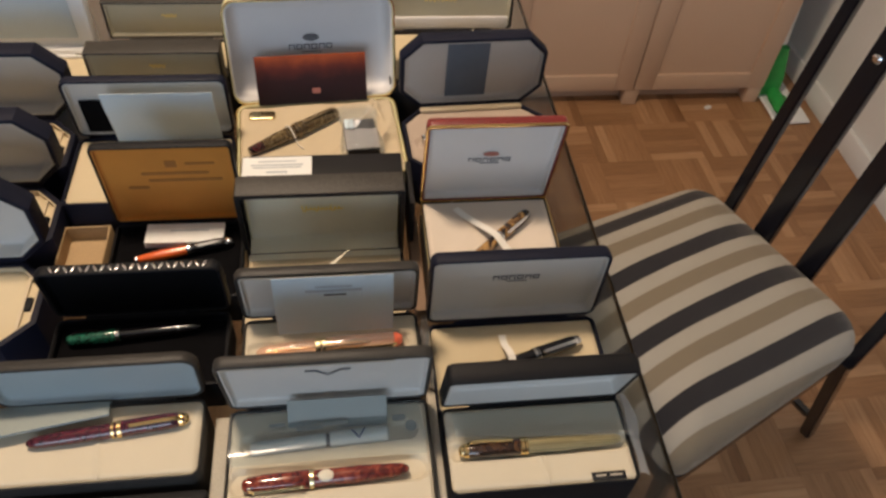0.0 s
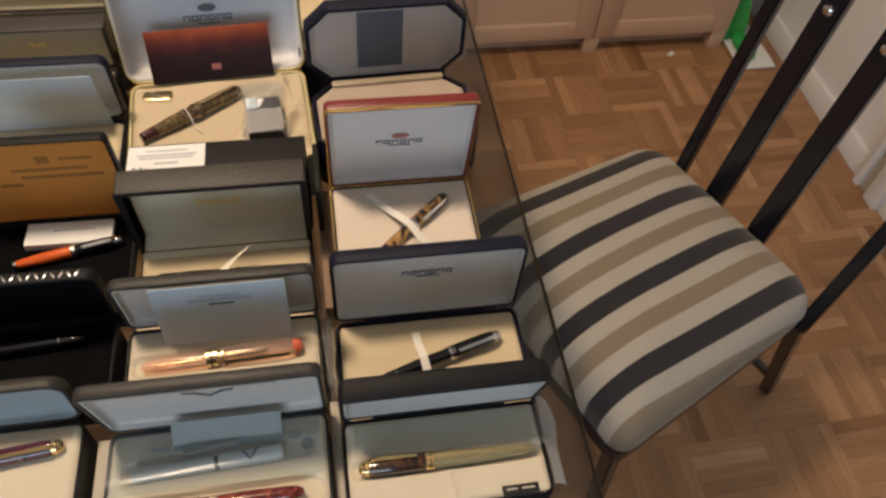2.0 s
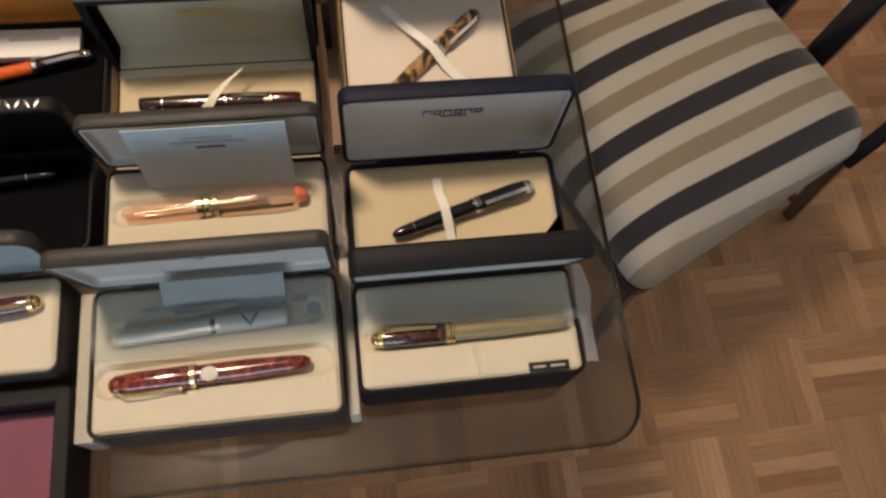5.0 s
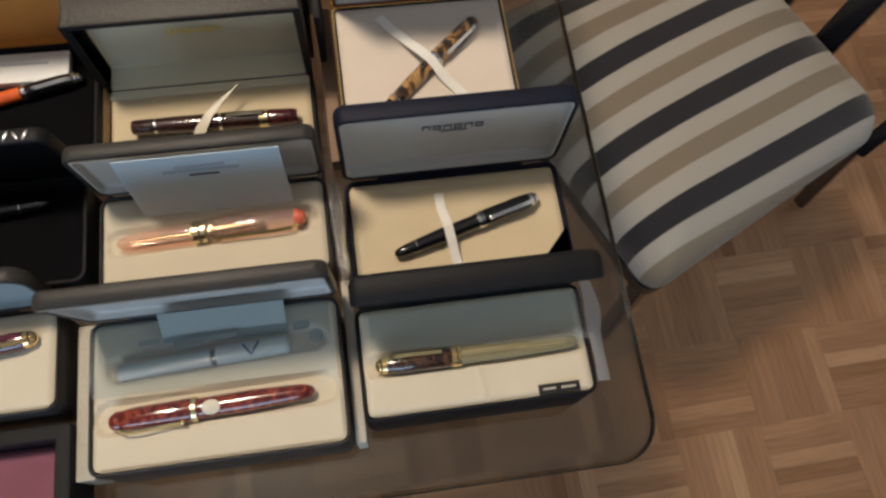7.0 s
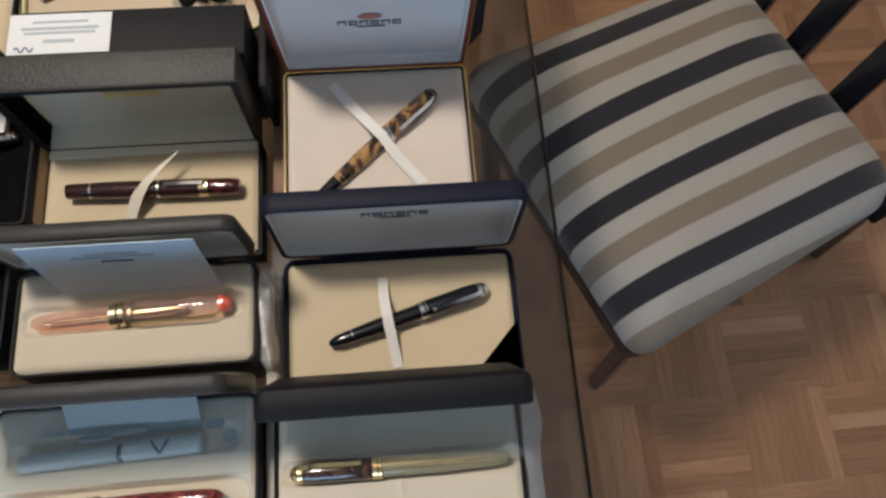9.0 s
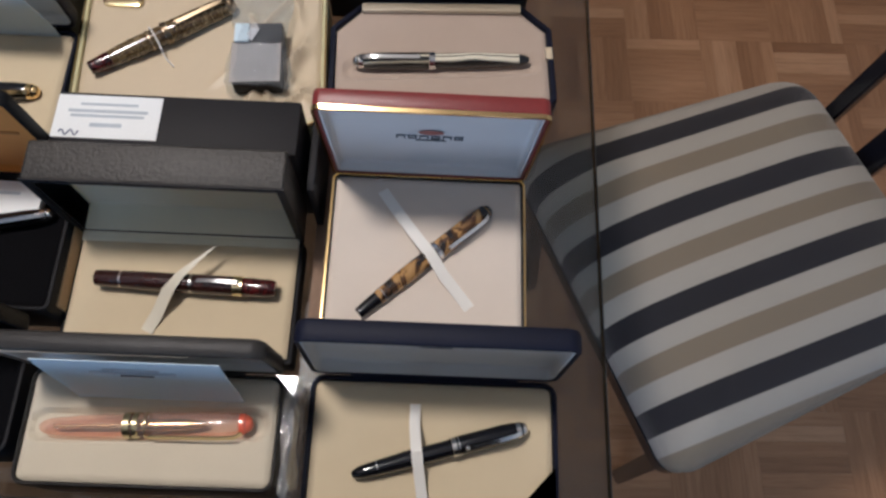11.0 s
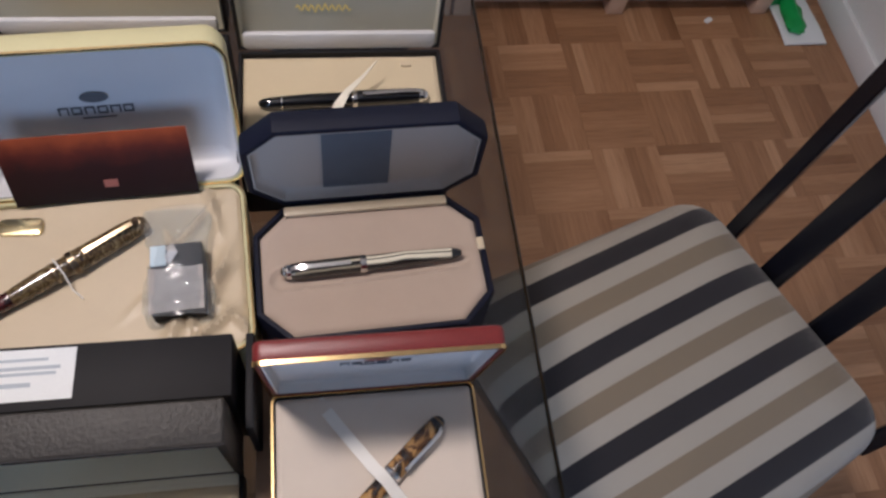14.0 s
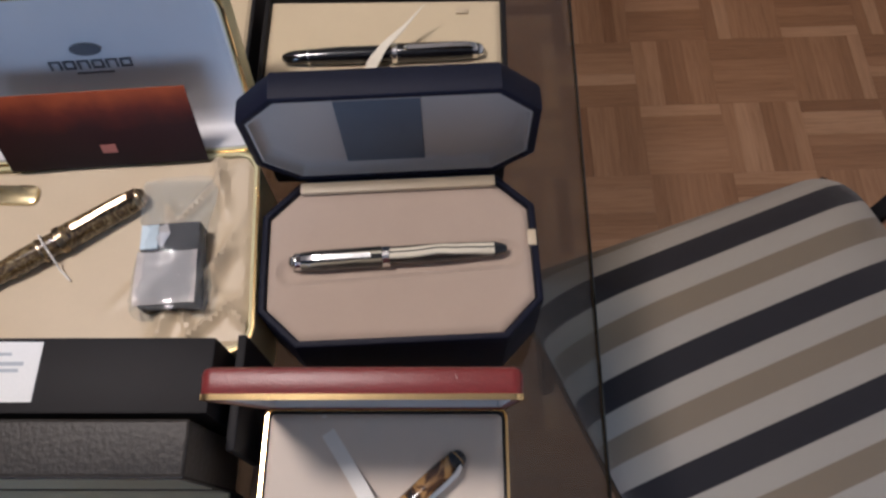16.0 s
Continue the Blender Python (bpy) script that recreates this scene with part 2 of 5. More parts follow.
FILM = clear("plastic_film", (0.93, 0.95, 0.95), 0.16, 0.95, relief=0.1, scale=30, ior=1.3)
CRINKLE = clear("crinkled_plastic", (0.94, 0.96, 0.97), 0.08, 0.91, relief=0.5, scale=80)
MILKY = clear("milky_plastic", (0.93, 0.95, 0.96), 0.12, 0.62, relief=0.35, scale=90, ior=1.4)
EDGE_GLASS = surface("dark_glass_edge", (0.018, 0.022, 0.020), 0.12, grain=200, bump=0.0)
TABLE_GLASS = clear("smoked_glass", (0.76, 0.765, 0.74), 0.03, 1.0, ior=1.62)
FOIL = surface("crumpled_foil", (0.92, 0.88, 0.86), 0.2, 0.45, grain=220, bump=0.4, spread=0.1)
WOOD_SLIP = surface("pale_wood", (0.42, 0.29, 0.15), 0.6, grain=500, bump=0.2, spread=0.15)
BLACK_PAINT = surface("black_lacquer", (0.006, 0.006, 0.009), 0.26, grain=300, bump=0.04, coat=0.3, spread=0.2)
CHROME = metal("chrome", (0.85, 0.85, 0.86), 0.1)
WALL_PAINT = surface("white_wall_paint", (0.74, 0.74, 0.71), 0.85, grain=220, bump=0.15, spread=0.04, stain=2.5)
# made-up dark brown for the unseen walls, chosen to lower the bounced light
WALL_CUT_FILL = surface("fill_cutting_wall_paint", (0.20, 0.17, 0.15), 0.85, grain=220, bump=0.15, spread=0.06, stain=2.5)
CEILING_PAINT = surface("white_ceiling_paint", (0.80, 0.79, 0.77), 0.9, grain=220, bump=0.1, spread=0.03, stain=2)
CABINET_PAINT = surface("beige_cabinet_lacquer", (0.56, 0.40, 0.285), 0.5, grain=260, bump=0.05, spread=0.05, stain=4)
GREEN_THING = surface("green_plastic", (0.03, 0.34, 0.07), 0.4, spread=0.25, stain=40)
DARK_GAP = surface("dark_plinth", (0.20, 0.11, 0.055), 0.8)


def wood_floor():
    """Oak parquet fingers; the tone changes from piece to piece, the grain runs along each piece."""
    m, tree, bsdf = material("oak_parquet")
    info = tree.nodes.new("ShaderNodeObjectInfo")
    geo = tree.nodes.new("ShaderNodeNewGeometry")
    add = node(tree, "Math")
    add.operation = "ADD"
    frac = node(tree, "Math")
    frac.operation = "FRACT"
    tree.links.new(info.outputs["Random"], add.inputs[0])
    tree.links.new(geo.outputs["Random Per Island"], add.inputs[1])
    tree.links.new(add.outputs[0], frac.inputs[0])
    tone = ramp(tree, frac.outputs[0], [(0.0, (0.24, 0.118, 0.052)), (0.1, (0.31, 0.163, 0.076)), (0.45, (0.355, 0.192, 0.092)), (0.8, (0.41, 0.228, 0.113)), (1.0, (0.50, 0.30, 0.16))])
    at = tree.nodes.new("ShaderNodeTexCoord")
    mp = tree.nodes.new("ShaderNodeMapping")
    mp.inputs["Scale"].default_value = (9, 150, 60)
    tree.links.new(at.outputs["UV"], mp.inputs[0])
    n = node(tree, "TexNoise", Scale=1.0, Detail=5.0, Roughness=0.65, Distortion=0.6)
    tree.links.new(mp.outputs[0], n.inputs["Vector"])
    grain = ramp(tree, n.outputs[0], [(0.3, (0.62, 0.56, 0.5)), (0.6, (1, 1, 1))])
    mul = tree.nodes.new("ShaderNodeMixRGB")
    mul.blend_type = "MULTIPLY"
    mul.inputs[0].default_value = 0.75
    tree.links.new(tone, mul.inputs[1]), tree.links.new(grain, mul.inputs[2])
    tree.links.new(mul.outputs[0], bsdf.inputs["Base Color"])
    slow = node(tree, "TexNoise", Scale=5.0, Detail=4.0)
    tree.links.new(at.outputs["UV"], slow.inputs["Vector"])
    tree.links.new(ramp(tree, slow.outputs[0], [(0.3, (0.26, 0.26, 0.26)), (0.7, (0.45, 0.45, 0.45))]), bsdf.inputs["Roughness"])
    b = node(tree, "Bump", Strength=0.12, Distance=0.001)
    tree.links.new(n.outputs[0], b.inputs["Height"]), tree.links.new(b.outputs[0], bsdf.inputs["Normal"])
    return m


def stripes():
    """Woven seat cover: dark, ivory, tan and ivory stripes along the seat's depth."""
    m, tree, bsdf = material("striped_seat_cloth")
    c = tree.nodes.new("ShaderNodeTexCoord")
    sep = node(tree, "SeparateXYZ")
    tree.links.new(c.outputs["Object"], sep.inputs[0])
    div = node(tree, "Math")
    div.operation = "MULTIPLY_ADD"
    div.inputs[1].default_value, div.inputs[2].default_value = 1 / 0.0968, -0.4287
    skew = node(tree, "Math")
    skew.operation = "MULTIPLY_ADD"
    skew.inputs[1].default_value = 0.03
    tree.links.new(sep.outputs["X"], skew.inputs[0]), tree.links.new(sep.outputs["Y"], skew.inputs[2])
    tree.links.new(skew.outputs[0], div.inputs[0])
    fr = node(tree, "Math")
    fr.operation = "FRACT"
    tree.links.new(div.outputs[0], fr.inputs[0])
    dark, ivory, tan = (0.013, 0.011, 0.014), (0.40, 0.366, 0.305), (0.225, 0.18, 0.12)
    e = 0.012
    col = ramp(tree, fr.outputs[0], [(0.0, dark), (0.27, dark), (0.27 + e, ivory), (0.515, ivory), (0.515 + e, tan), (0.76, tan), (0.76 + e, ivory), (0.985, ivory), (0.999, dark)])
    weave = node(tree, "TexWave", Scale=420.0, Distortion=1.5, Detail=2.0)
    tree.links.new(c.outputs["Object"], weave.inputs["Vector"])
    soft = ramp(tree, weave.outputs[0], [(0.0, (0.82, 0.82, 0.82)), (1.0, (1, 1, 1))])
    mul = tree.nodes.new("ShaderNodeMixRGB")
    mul.blend_type = "MULTIPLY"
    mul.inputs[0].default_value = 1.0
    tree.links.new(col, mul.inputs[1]), tree.links.new(soft, mul.inputs[2])
    tree.links.new(mul.outputs[0], bsdf.inputs["Base Color"])
    b = node(tree, "Bump", Strength=0.25, Distance=0.0008)
    tree.links.new(weave.outputs[0], b.inputs["Height"]), tree.links.new(b.outputs[0], bsdf.inputs["Normal"])
    bsdf.inputs["Roughness"].default_value = 0.85
    bsdf.inputs["Sheen Weight"].default_value = 0.15
    return m


def sunset_print():
    """Leaflet printed as an orange sky over dark land."""
    m, tree, bsdf = material("sunset_print")
    c = tree.nodes.new("ShaderNodeTexCoord")
    sep = node(tree, "SeparateXYZ")
    tree.links.new(c.outputs["Object"], sep.inputs[0])
    n = node(tree, "TexNoise", Scale=45.0, Detail=5.0)
    tree.links.new(c.outputs["Object"], n.inputs["Vector"])
    s = node(tree, "Math")
    s.operation = "MULTIPLY_ADD"
    s.inputs[1].default_value = 0.022
    tree.links.new(n.outputs[0], s.inputs[0]), tree.links.new(sep.outputs["Z"], s.inputs[2])
    k = node(tree, "Math")
    k.operation = "MULTIPLY"
    k.inputs[1].default_value = 1 / 0.075
    tree.links.new(s.outputs[0], k.inputs[0])
    col = ramp(tree, k.outputs[0], [(0.12, (0.012, 0.007, 0.009)), (0.5, (0.028, 0.008, 0.008)), (0.68, (0.10, 0.018, 0.010)), (0.88, (0.34, 0.07, 0.018)), (1.0, (0.46, 0.15, 0.035))])
    tree.links.new(col, bsdf.inputs["Base Color"])
    bsdf.inputs["Roughness"].default_value = 0.45
    bsdf.inputs["Specular IOR Level"].default_value = 0.2
    return m


FLOOR_WOOD, SEAT_CLOTH, SUNSET = wood_floor(), stripes(), sunset_print()


# ---- building blocks ----
def mesh_of(name, bm, mat, smooth=True):
    bmesh.ops.recalc_face_normals(bm, faces=bm.faces)
    me = bpy.data.meshes.new(name)
    bm.to_mesh(me)
    bm.free()
    me.materials.append(mat)
    if smooth:
        for p in me.polygons:
            p.use_smooth = True
        me.set_sharp_from_angle(angle=radians(32))
    return me


def part(name, bm, mat, parent, label="", m=None):
    ob = new(name, mesh_of(name, bm, mat))
    ob.parent = parent
    if m is not None:
        ob.matrix_basis = m
    return tagged(ob, label)


def thing(name, m, label, category, group=""):
    ob = new(name)
    ob.empty_display_size = 0.02
    ob.matrix_basis = m
    return tagged(ob, label, category, group)


def single(name, bm, mat, m, label, category, group="", kind=""):
    ob = new(name, mesh_of(name, bm, mat))
    ob.matrix_basis = m
    return tagged(ob, label, category, group, kind)


def box(bm, x0, x1, y0, y1, z0, z1, bevel=0.0):
    made = bmesh.ops.create_cube(bm, size=1.0, matrix=Matrix.Translation(((x0 + x1) / 2, (y0 + y1) / 2, (z0 + z1) / 2)) @ Matrix.Diagonal((x1 - x0, y1 - y0, z1 - z0, 1)))
    if bevel:
        edges = {e for v in made["verts"] for e in v.link_edges}
        bmesh.ops.bevel(bm, geom=list(edges), offset=bevel, segments=2, profile=0.5, affect="EDGES")
    return bm


def block(x0, x1, y0, y1, z0, z1, bevel=0.0):
    return box(bmesh.new(), x0, x1, y0, y1, z0, z1, bevel)


def outline(w, h, r, cut=False, i=0.0, n=5):
    """Rounded or cut-cornered rectangle about the origin, drawn in by i."""
    a, b = w / 2 - i, h / 2 - i
    if cut:
        c = max(r - i * 0.586, 0.0004)
        return [(a, -b + c), (a, b - c), (a - c, b), (-a + c, b), (-a, b - c), (-a, -b + c), (-a + c, -b), (a - c, -b)]
    c = max(min(r - i, a, b), 0.0004)
    pts = []
    for cx, cy, s in ((a - c, b - c, 0), (-a + c, b - c, 90), (-a + c, -b + c, 180), (a - c, -b + c, 270)):
        for k in range(n + 1):
            t = radians(s + 90 * k / n)
            pts.append((cx + c * math.cos(t), cy + c * math.sin(t)))
    return pts


def loft(rings, first=True, last=True, bm=None):
    """Joins rings of (outline, z) into one skin, capped at the ends as asked."""
    bm = bm or bmesh.new()
    rows = [[bm.verts.new((x, y, z)) for x, y in pts] for pts, z in rings]
    n = len(rows[0])
    for a, b in zip(rows, rows[1:]):
        for k in range(n):
            bm.faces.new((a[k], a[(k + 1) % n], b[(k + 1) % n], b[k]))
    if first:
        bm.faces.new(rows[0][::-1])
    if last:
        bm.faces.new(rows[-1])
    return bm


def tray(w, d, h, wall, deep, r, cut=False, bevel=0.0015, crown=0.0):
    """An open tray: solid walls, its floor deep below the rim. crown: rounds the underside."""
    o = lambda i: outline(w, d, r, cut, i)
    rings = [(o(max(bevel, crown)), 0.0)]
    if crown:
        rings += [(o(crown * 0.3), crown * 0.3)]
    rings += [(o(0), max(bevel, crown)), (o(0), h - bevel), (o(bevel * 0.4), h - bevel * 0.3), (o(bevel), h), (o(wall - bevel * 0.5), h), (o(wall), h - bevel * 0.6), (o(wall), h - deep)]
    return loft(rings)


def skin(w, d, h, r, cut=False, thick=0.0012, round_in=0.0025):
    """A thin lining: the inside of a tray of that size, open at z = h."""
    o = lambda i: outline(w, d, r, cut, i)
    t = thick
    return loft([(o(0), 0.0), (o(0), h), (o(t), h), (o(t), t + round_in), (o(t + round_in * 0.08), t + round_in * 0.6), (o(t + round_in * 0.3), t + round_in * 0.28), (o(t + round_in * 0.6), t + round_in * 0.08), (o(t + round_in), t)])


def cushion(w, d, r, top, thick, cut=False, relief=None, nx=64, ny=44, edge=0.004):
    """A padded top: a fine skin whose height relief(x, y) shapes, with a rounded edge and sides."""
    bm = bmesh.new()
    a, b = w / 2, d / 2

    def inside(x, y):
        if cut:
            over = abs(x) + abs(y) - (a + b - r)
            if over > 0:
                x -= math.copysign(over / 2, x)
                y -= math.copysign(over / 2, y)
        else:
            qx, qy = abs(x) - (a - r), abs(y) - (b - r)
            if qx > 0 and qy > 0:
                s = math.hypot(qx, qy)
                if s > r:
                    x = math.copysign(a - r + qx * r / s, x)
                    y = math.copysign(b - r + qy * r / s, y)
        return x, y

    rows = []
    for j in range(ny + 1):
        row = []
        for i in range(nx + 1):
            x, y = inside(-a + w * i / nx, -b + d * j / ny)
            away = min(a - abs(x), b - abs(y), ((a + b - r) - abs(x) - abs(y)) * 0.7 if cut else 1)
            drop = edge * 0.6 * (1 - min(1, away / edge)) ** 2
            z = top - drop + (relief(x, y) if relief else 0)
            row.append(bm.verts.new((x, y, z)))
        rows.append(row)
    for j in range(ny):
        for i in range(nx):
            bm.faces.new((rows[j][i], rows[j][i + 1], rows[j + 1][i + 1], rows[j + 1][i]))
    rim = rows[0] + [r_[-1] for r_ in rows[1:]] + rows[-1][-2::-1] + [r_[0] for r_ in rows[-2:0:-1]]
    low = [bm.verts.new((v.co.x, v.co.y, top - thick)) for v in rim]
    for k in range(len(rim)):
        k2 = (k + 1) % len(rim)
        bm.faces.new((rim[k2], rim[k], low[k], low[k2]))
    bm.faces.new(low)
    return bm


def well(ax, ay, bx, by, r, deep, soft=0.002):
    """A rounded trough from a to b for cushion()."""
    def relief(x, y):
        dx, dy = bx - ax, by - ay
        k = max(0, min(1, ((x - ax) * dx + (y - ay) * dy) / (dx * dx + dy * dy)))
        s = math.hypot(x - ax - k * dx, y - ay - k * dy)
        f = max(0, min(1, (r + soft - s) / (2 * soft)))
        return -deep * f * f * (3 - 2 * f)
    return relief


def lathe(profile, seg=24):
    """A turned body along +x from (x, radius) pairs."""
    bm = bmesh.new()
    rows = []
    for x, r in profile:
        rows.append([bm.verts.new((x, r * math.cos(2 * math.pi * k / seg), r * math.sin(2 * math.pi * k / seg))) for k in range(seg)])
    for a, b in zip(rows, rows[1:]):
        for k in range(seg):
            bm.faces.new((a[k], a[(k + 1) % seg], b[(k + 1) % seg], b[k]))
    bm.faces.new(rows[0][::-1])
    bm.faces.new(rows[-1])
    return bm


def dome(x0, x1, r0, r1, n=6):
    """A rounded end from radius r0 at x0 to nearly a point (r1) at x1."""
    return [(x0 + (x1 - x0) * math.sin(math.pi / 2 * k / n), r1 + (r0 - r1) * math.cos(math.pi / 2 * k / n)) for k in range(n + 1)]


def strip(points, width, thick=0.0006, axis=(0, 0, 1), taper=0):
    """A flat ribbon along points, lying across axis; its last taper points run out to a tip."""
    bm = bmesh.new()
    up = Vector(axis)
    rows = []
    pts = [Vector(p) for p in points]
    for k, p in enumerate(pts):
        d = (pts[min(k + 1, len(pts) - 1)] - pts[max(k - 1, 0)]).normalized()
        side = d.cross(up).normalized() * width / 2 * (min(1.0, (len(pts) - 1 - k) / taper + 0.04) if taper else 1.0)
        n = side.cross(d).normalized() * thick
        rows.append([bm.verts.new(q) for q in (p - side, p + side, p + side + n, p - side + n)])
    for a, b in zip(rows, rows[1:]):
        for k in range(4):
            bm.faces.new((a[k], a[(k + 1) % 4], b[(k + 1) % 4], b[k]))
    bm.faces.new(rows[0][::-1]), bm.faces.new(rows[-1])
    return bm


def rod(points, radius, seg=8):
    """A round wire along points."""
    bm = bmesh.new()
    pts = [Vector(p) for p in points]
    rows = []
    for k, p in enumerate(pts):
        d = (pts[min(k + 1, len(pts) - 1)] - pts[max(k - 1, 0)]).normalized()
        a = d.cross(Vector((0.13, 0.21, 1))).normalized()
        b = d.cross(a)
        rows.append([bm.verts.new(p + radius * (a * math.cos(2 * math.pi * j / seg) + b * math.sin(2 * math.pi * j / seg))) for j in range(seg)])
    for a, b in zip(rows, rows[1:]):
        for k in range(seg):
            bm.faces.new((a[k], a[(k + 1) % seg], b[(k + 1) % seg], b[k]))
    bm.faces.new(rows[0][::-1]), bm.faces.new(rows[-1])
    return bm


TOP = 0.75  # the table top


# ---- pens ----
def pen(name, label, a, b, z, r, cap, barrel, trim, cap_share=0.5, cap_at_b=True, finial=None, ball=True, rings=(), clip_turn=35, flat_end=False, clip=True, blunt=False, tail=None, tail_share=0.08):
    """A capped pen lying from a to b (x, y) with its axis at z; the cap end lies at b, or at a. rings: (share, width, radius factor)."""
    if not cap_at_b:
        a, b = b, a
    length = math.dist(a, b)
    root = thing(name, pose(a[0], a[1], z, 0, 0, math.degrees(math.atan2(b[1] - a[1], b[0] - a[0]))), label, "pen")
    x1 = length * (1 - cap_share)
    rb = r * 0.9
    xt = length * tail_share if tail else 0.0
    if flat_end:
        body = [(0.0, rb * 0.55), (0.0006, rb * 0.66), (0.012, rb * 0.8), (x1 * 0.6, rb), (x1, rb * 0.98)]
    else:
        body = dome(0.012, 0.0, rb * 0.8, rb * 0.12)[::-1] + [(x1 * 0.55, rb), (x1, rb * 0.97)]
    if tail:
        cutr = rb * 0.82
        part("barrel_end", lathe([q for q in body if q[0] < xt] + [(xt, cutr)]), tail, root)
        part("barrel", lathe([(xt + 0.0002, cutr)] + [q for q in body if q[0] > xt + 0.001]), barrel, root)
    else:
        part("barrel", lathe(body), barrel, root)
    part("cap", lathe([(x1, r * 0.96), (x1 + 0.001, r), (length - 0.016, r * 0.97), (length - 0.008, r * 0.86)] + dome(length - 0.006, length - 0.001, r * 0.78, r * 0.3)), cap, root)
    part("cap_ring", lathe([(x1 + 0.0005, r * 1.0), (x1 + 0.0008, r * 1.05), (x1 + 0.0035, r * 1.05), (x1 + 0.0038, r * 1.0)]), trim, root)
    for share, wide, k in rings:
        part("ring", lathe([(share * length, r * 0.8), (share * length + 0.0002, r * k), (share * length + wide, r * k), (share * length + wide + 0.0002, r * 0.8)]), trim, root)
    if blunt:
        part("finial", lathe([(length - 0.0075, r * 0.8), (length - 0.007, r * 0.9), (length - 0.0008, r * 0.86), (length, r * 0.78)]), finial or trim, root)
    else:
        part("finial", lathe([(length - 0.0075, r * 0.84), (length - 0.0045, r * 0.84)] + dome(length - 0.004, length, r * 0.72, r * 0.1)), finial or trim, root)
    if clip:
        up = r * 1.25
        xs = [length - 0.006, length - 0.010, length - 0.02, x1 + 0.016, x1 + 0.010]
        zs = [r * 0.85, up, up * 1.03, r * 1.12, r * 1.12]
        bm = strip([(x, 0, q) for x, q in zip(xs, zs)], 0.0027, 0.0008)
        if ball:
            bmesh.ops.create_uvsphere(bm, u_segments=12, v_segments=8, radius=0.0017, matrix=Matrix.Translation((x1 + 0.0095, 0, r * 1.12)))
        part("clip", bm, trim, root, m=pose(0, 0, 0, clip_turn, 0, 0))
    return root


def emblem(parent, w, z, y, mat, oval=None, m=None, under=True):
    """Maker's mark: an oval over a broken bar and a thin line, drawn as plain shapes on a lining that faces -y."""
    bm = bmesh.new()
    k = 6
    for i in range(k):
        x0, wide, tall, t = -w / 2 + w * i / k, w / k * 0.8, w * 0.12, w * 0.022
        pieces = [(0, t, 0, tall), (wide - t, wide, 0, tall), (t, wide - t, tall - t, tall)]
        if i % 2:
            pieces.append((t, wide - t, 0, t))
        for dx0, dx1, z0, z1 in pieces:
            box(bm, x0 + dx0, x0 + dx1, -0.0003, 0.0003, z0, z1)
    if under:
        box(bm, -w * 0.22, w * 0.22, -0.0003, 0.0003, -w * 0.07, -w * 0.052)
    part("printed_mark", bm, mat, parent, m=(m or Matrix()) @ pose(0, y, z))
    if oval:
        bm = bmesh.new()
        bmesh.ops.create_circle(bm, cap_ends=True, segments=28, radius=w * 0.185, matrix=pose(0, 0, 0, 90) @ Matrix.Diagonal((1, 0.46, 1, 1)))
        part("printed_oval", bm, oval, parent, m=(m or Matrix()) @ pose(0, y - 0.0003, z + w * 0.27))


def crumpled(w, d, h, seed, rings=9, seg=22):
    """A crushed upright bag of film: every ring is thrown about and drawn in towards the top."""
    rnd = random.Random(seed)
    rows = []
    for j in range(rings):
        t = j / (rings - 1)
        k = 1 - 0.35 * t
        rows.append(([((w / 2 * k + rnd.uniform(-0.0016, 0.0016)) * math.copysign(abs(math.cos(a)) ** 0.6, math.cos(a)), (d / 2 * (1 - 0.2 * t) + rnd.uniform(-0.004, 0.003)) * math.copysign(abs(math.sin(a)) ** 0.6, math.sin(a))) for a in (2 * math.pi * i / seg for i in range(seg))], h * t))
    bm = loft(rows)
    for v in bm.verts:
        if v.co.z > 0.01:
            v.co.z += rnd.uniform(-0.003, 0.003)
    return bm


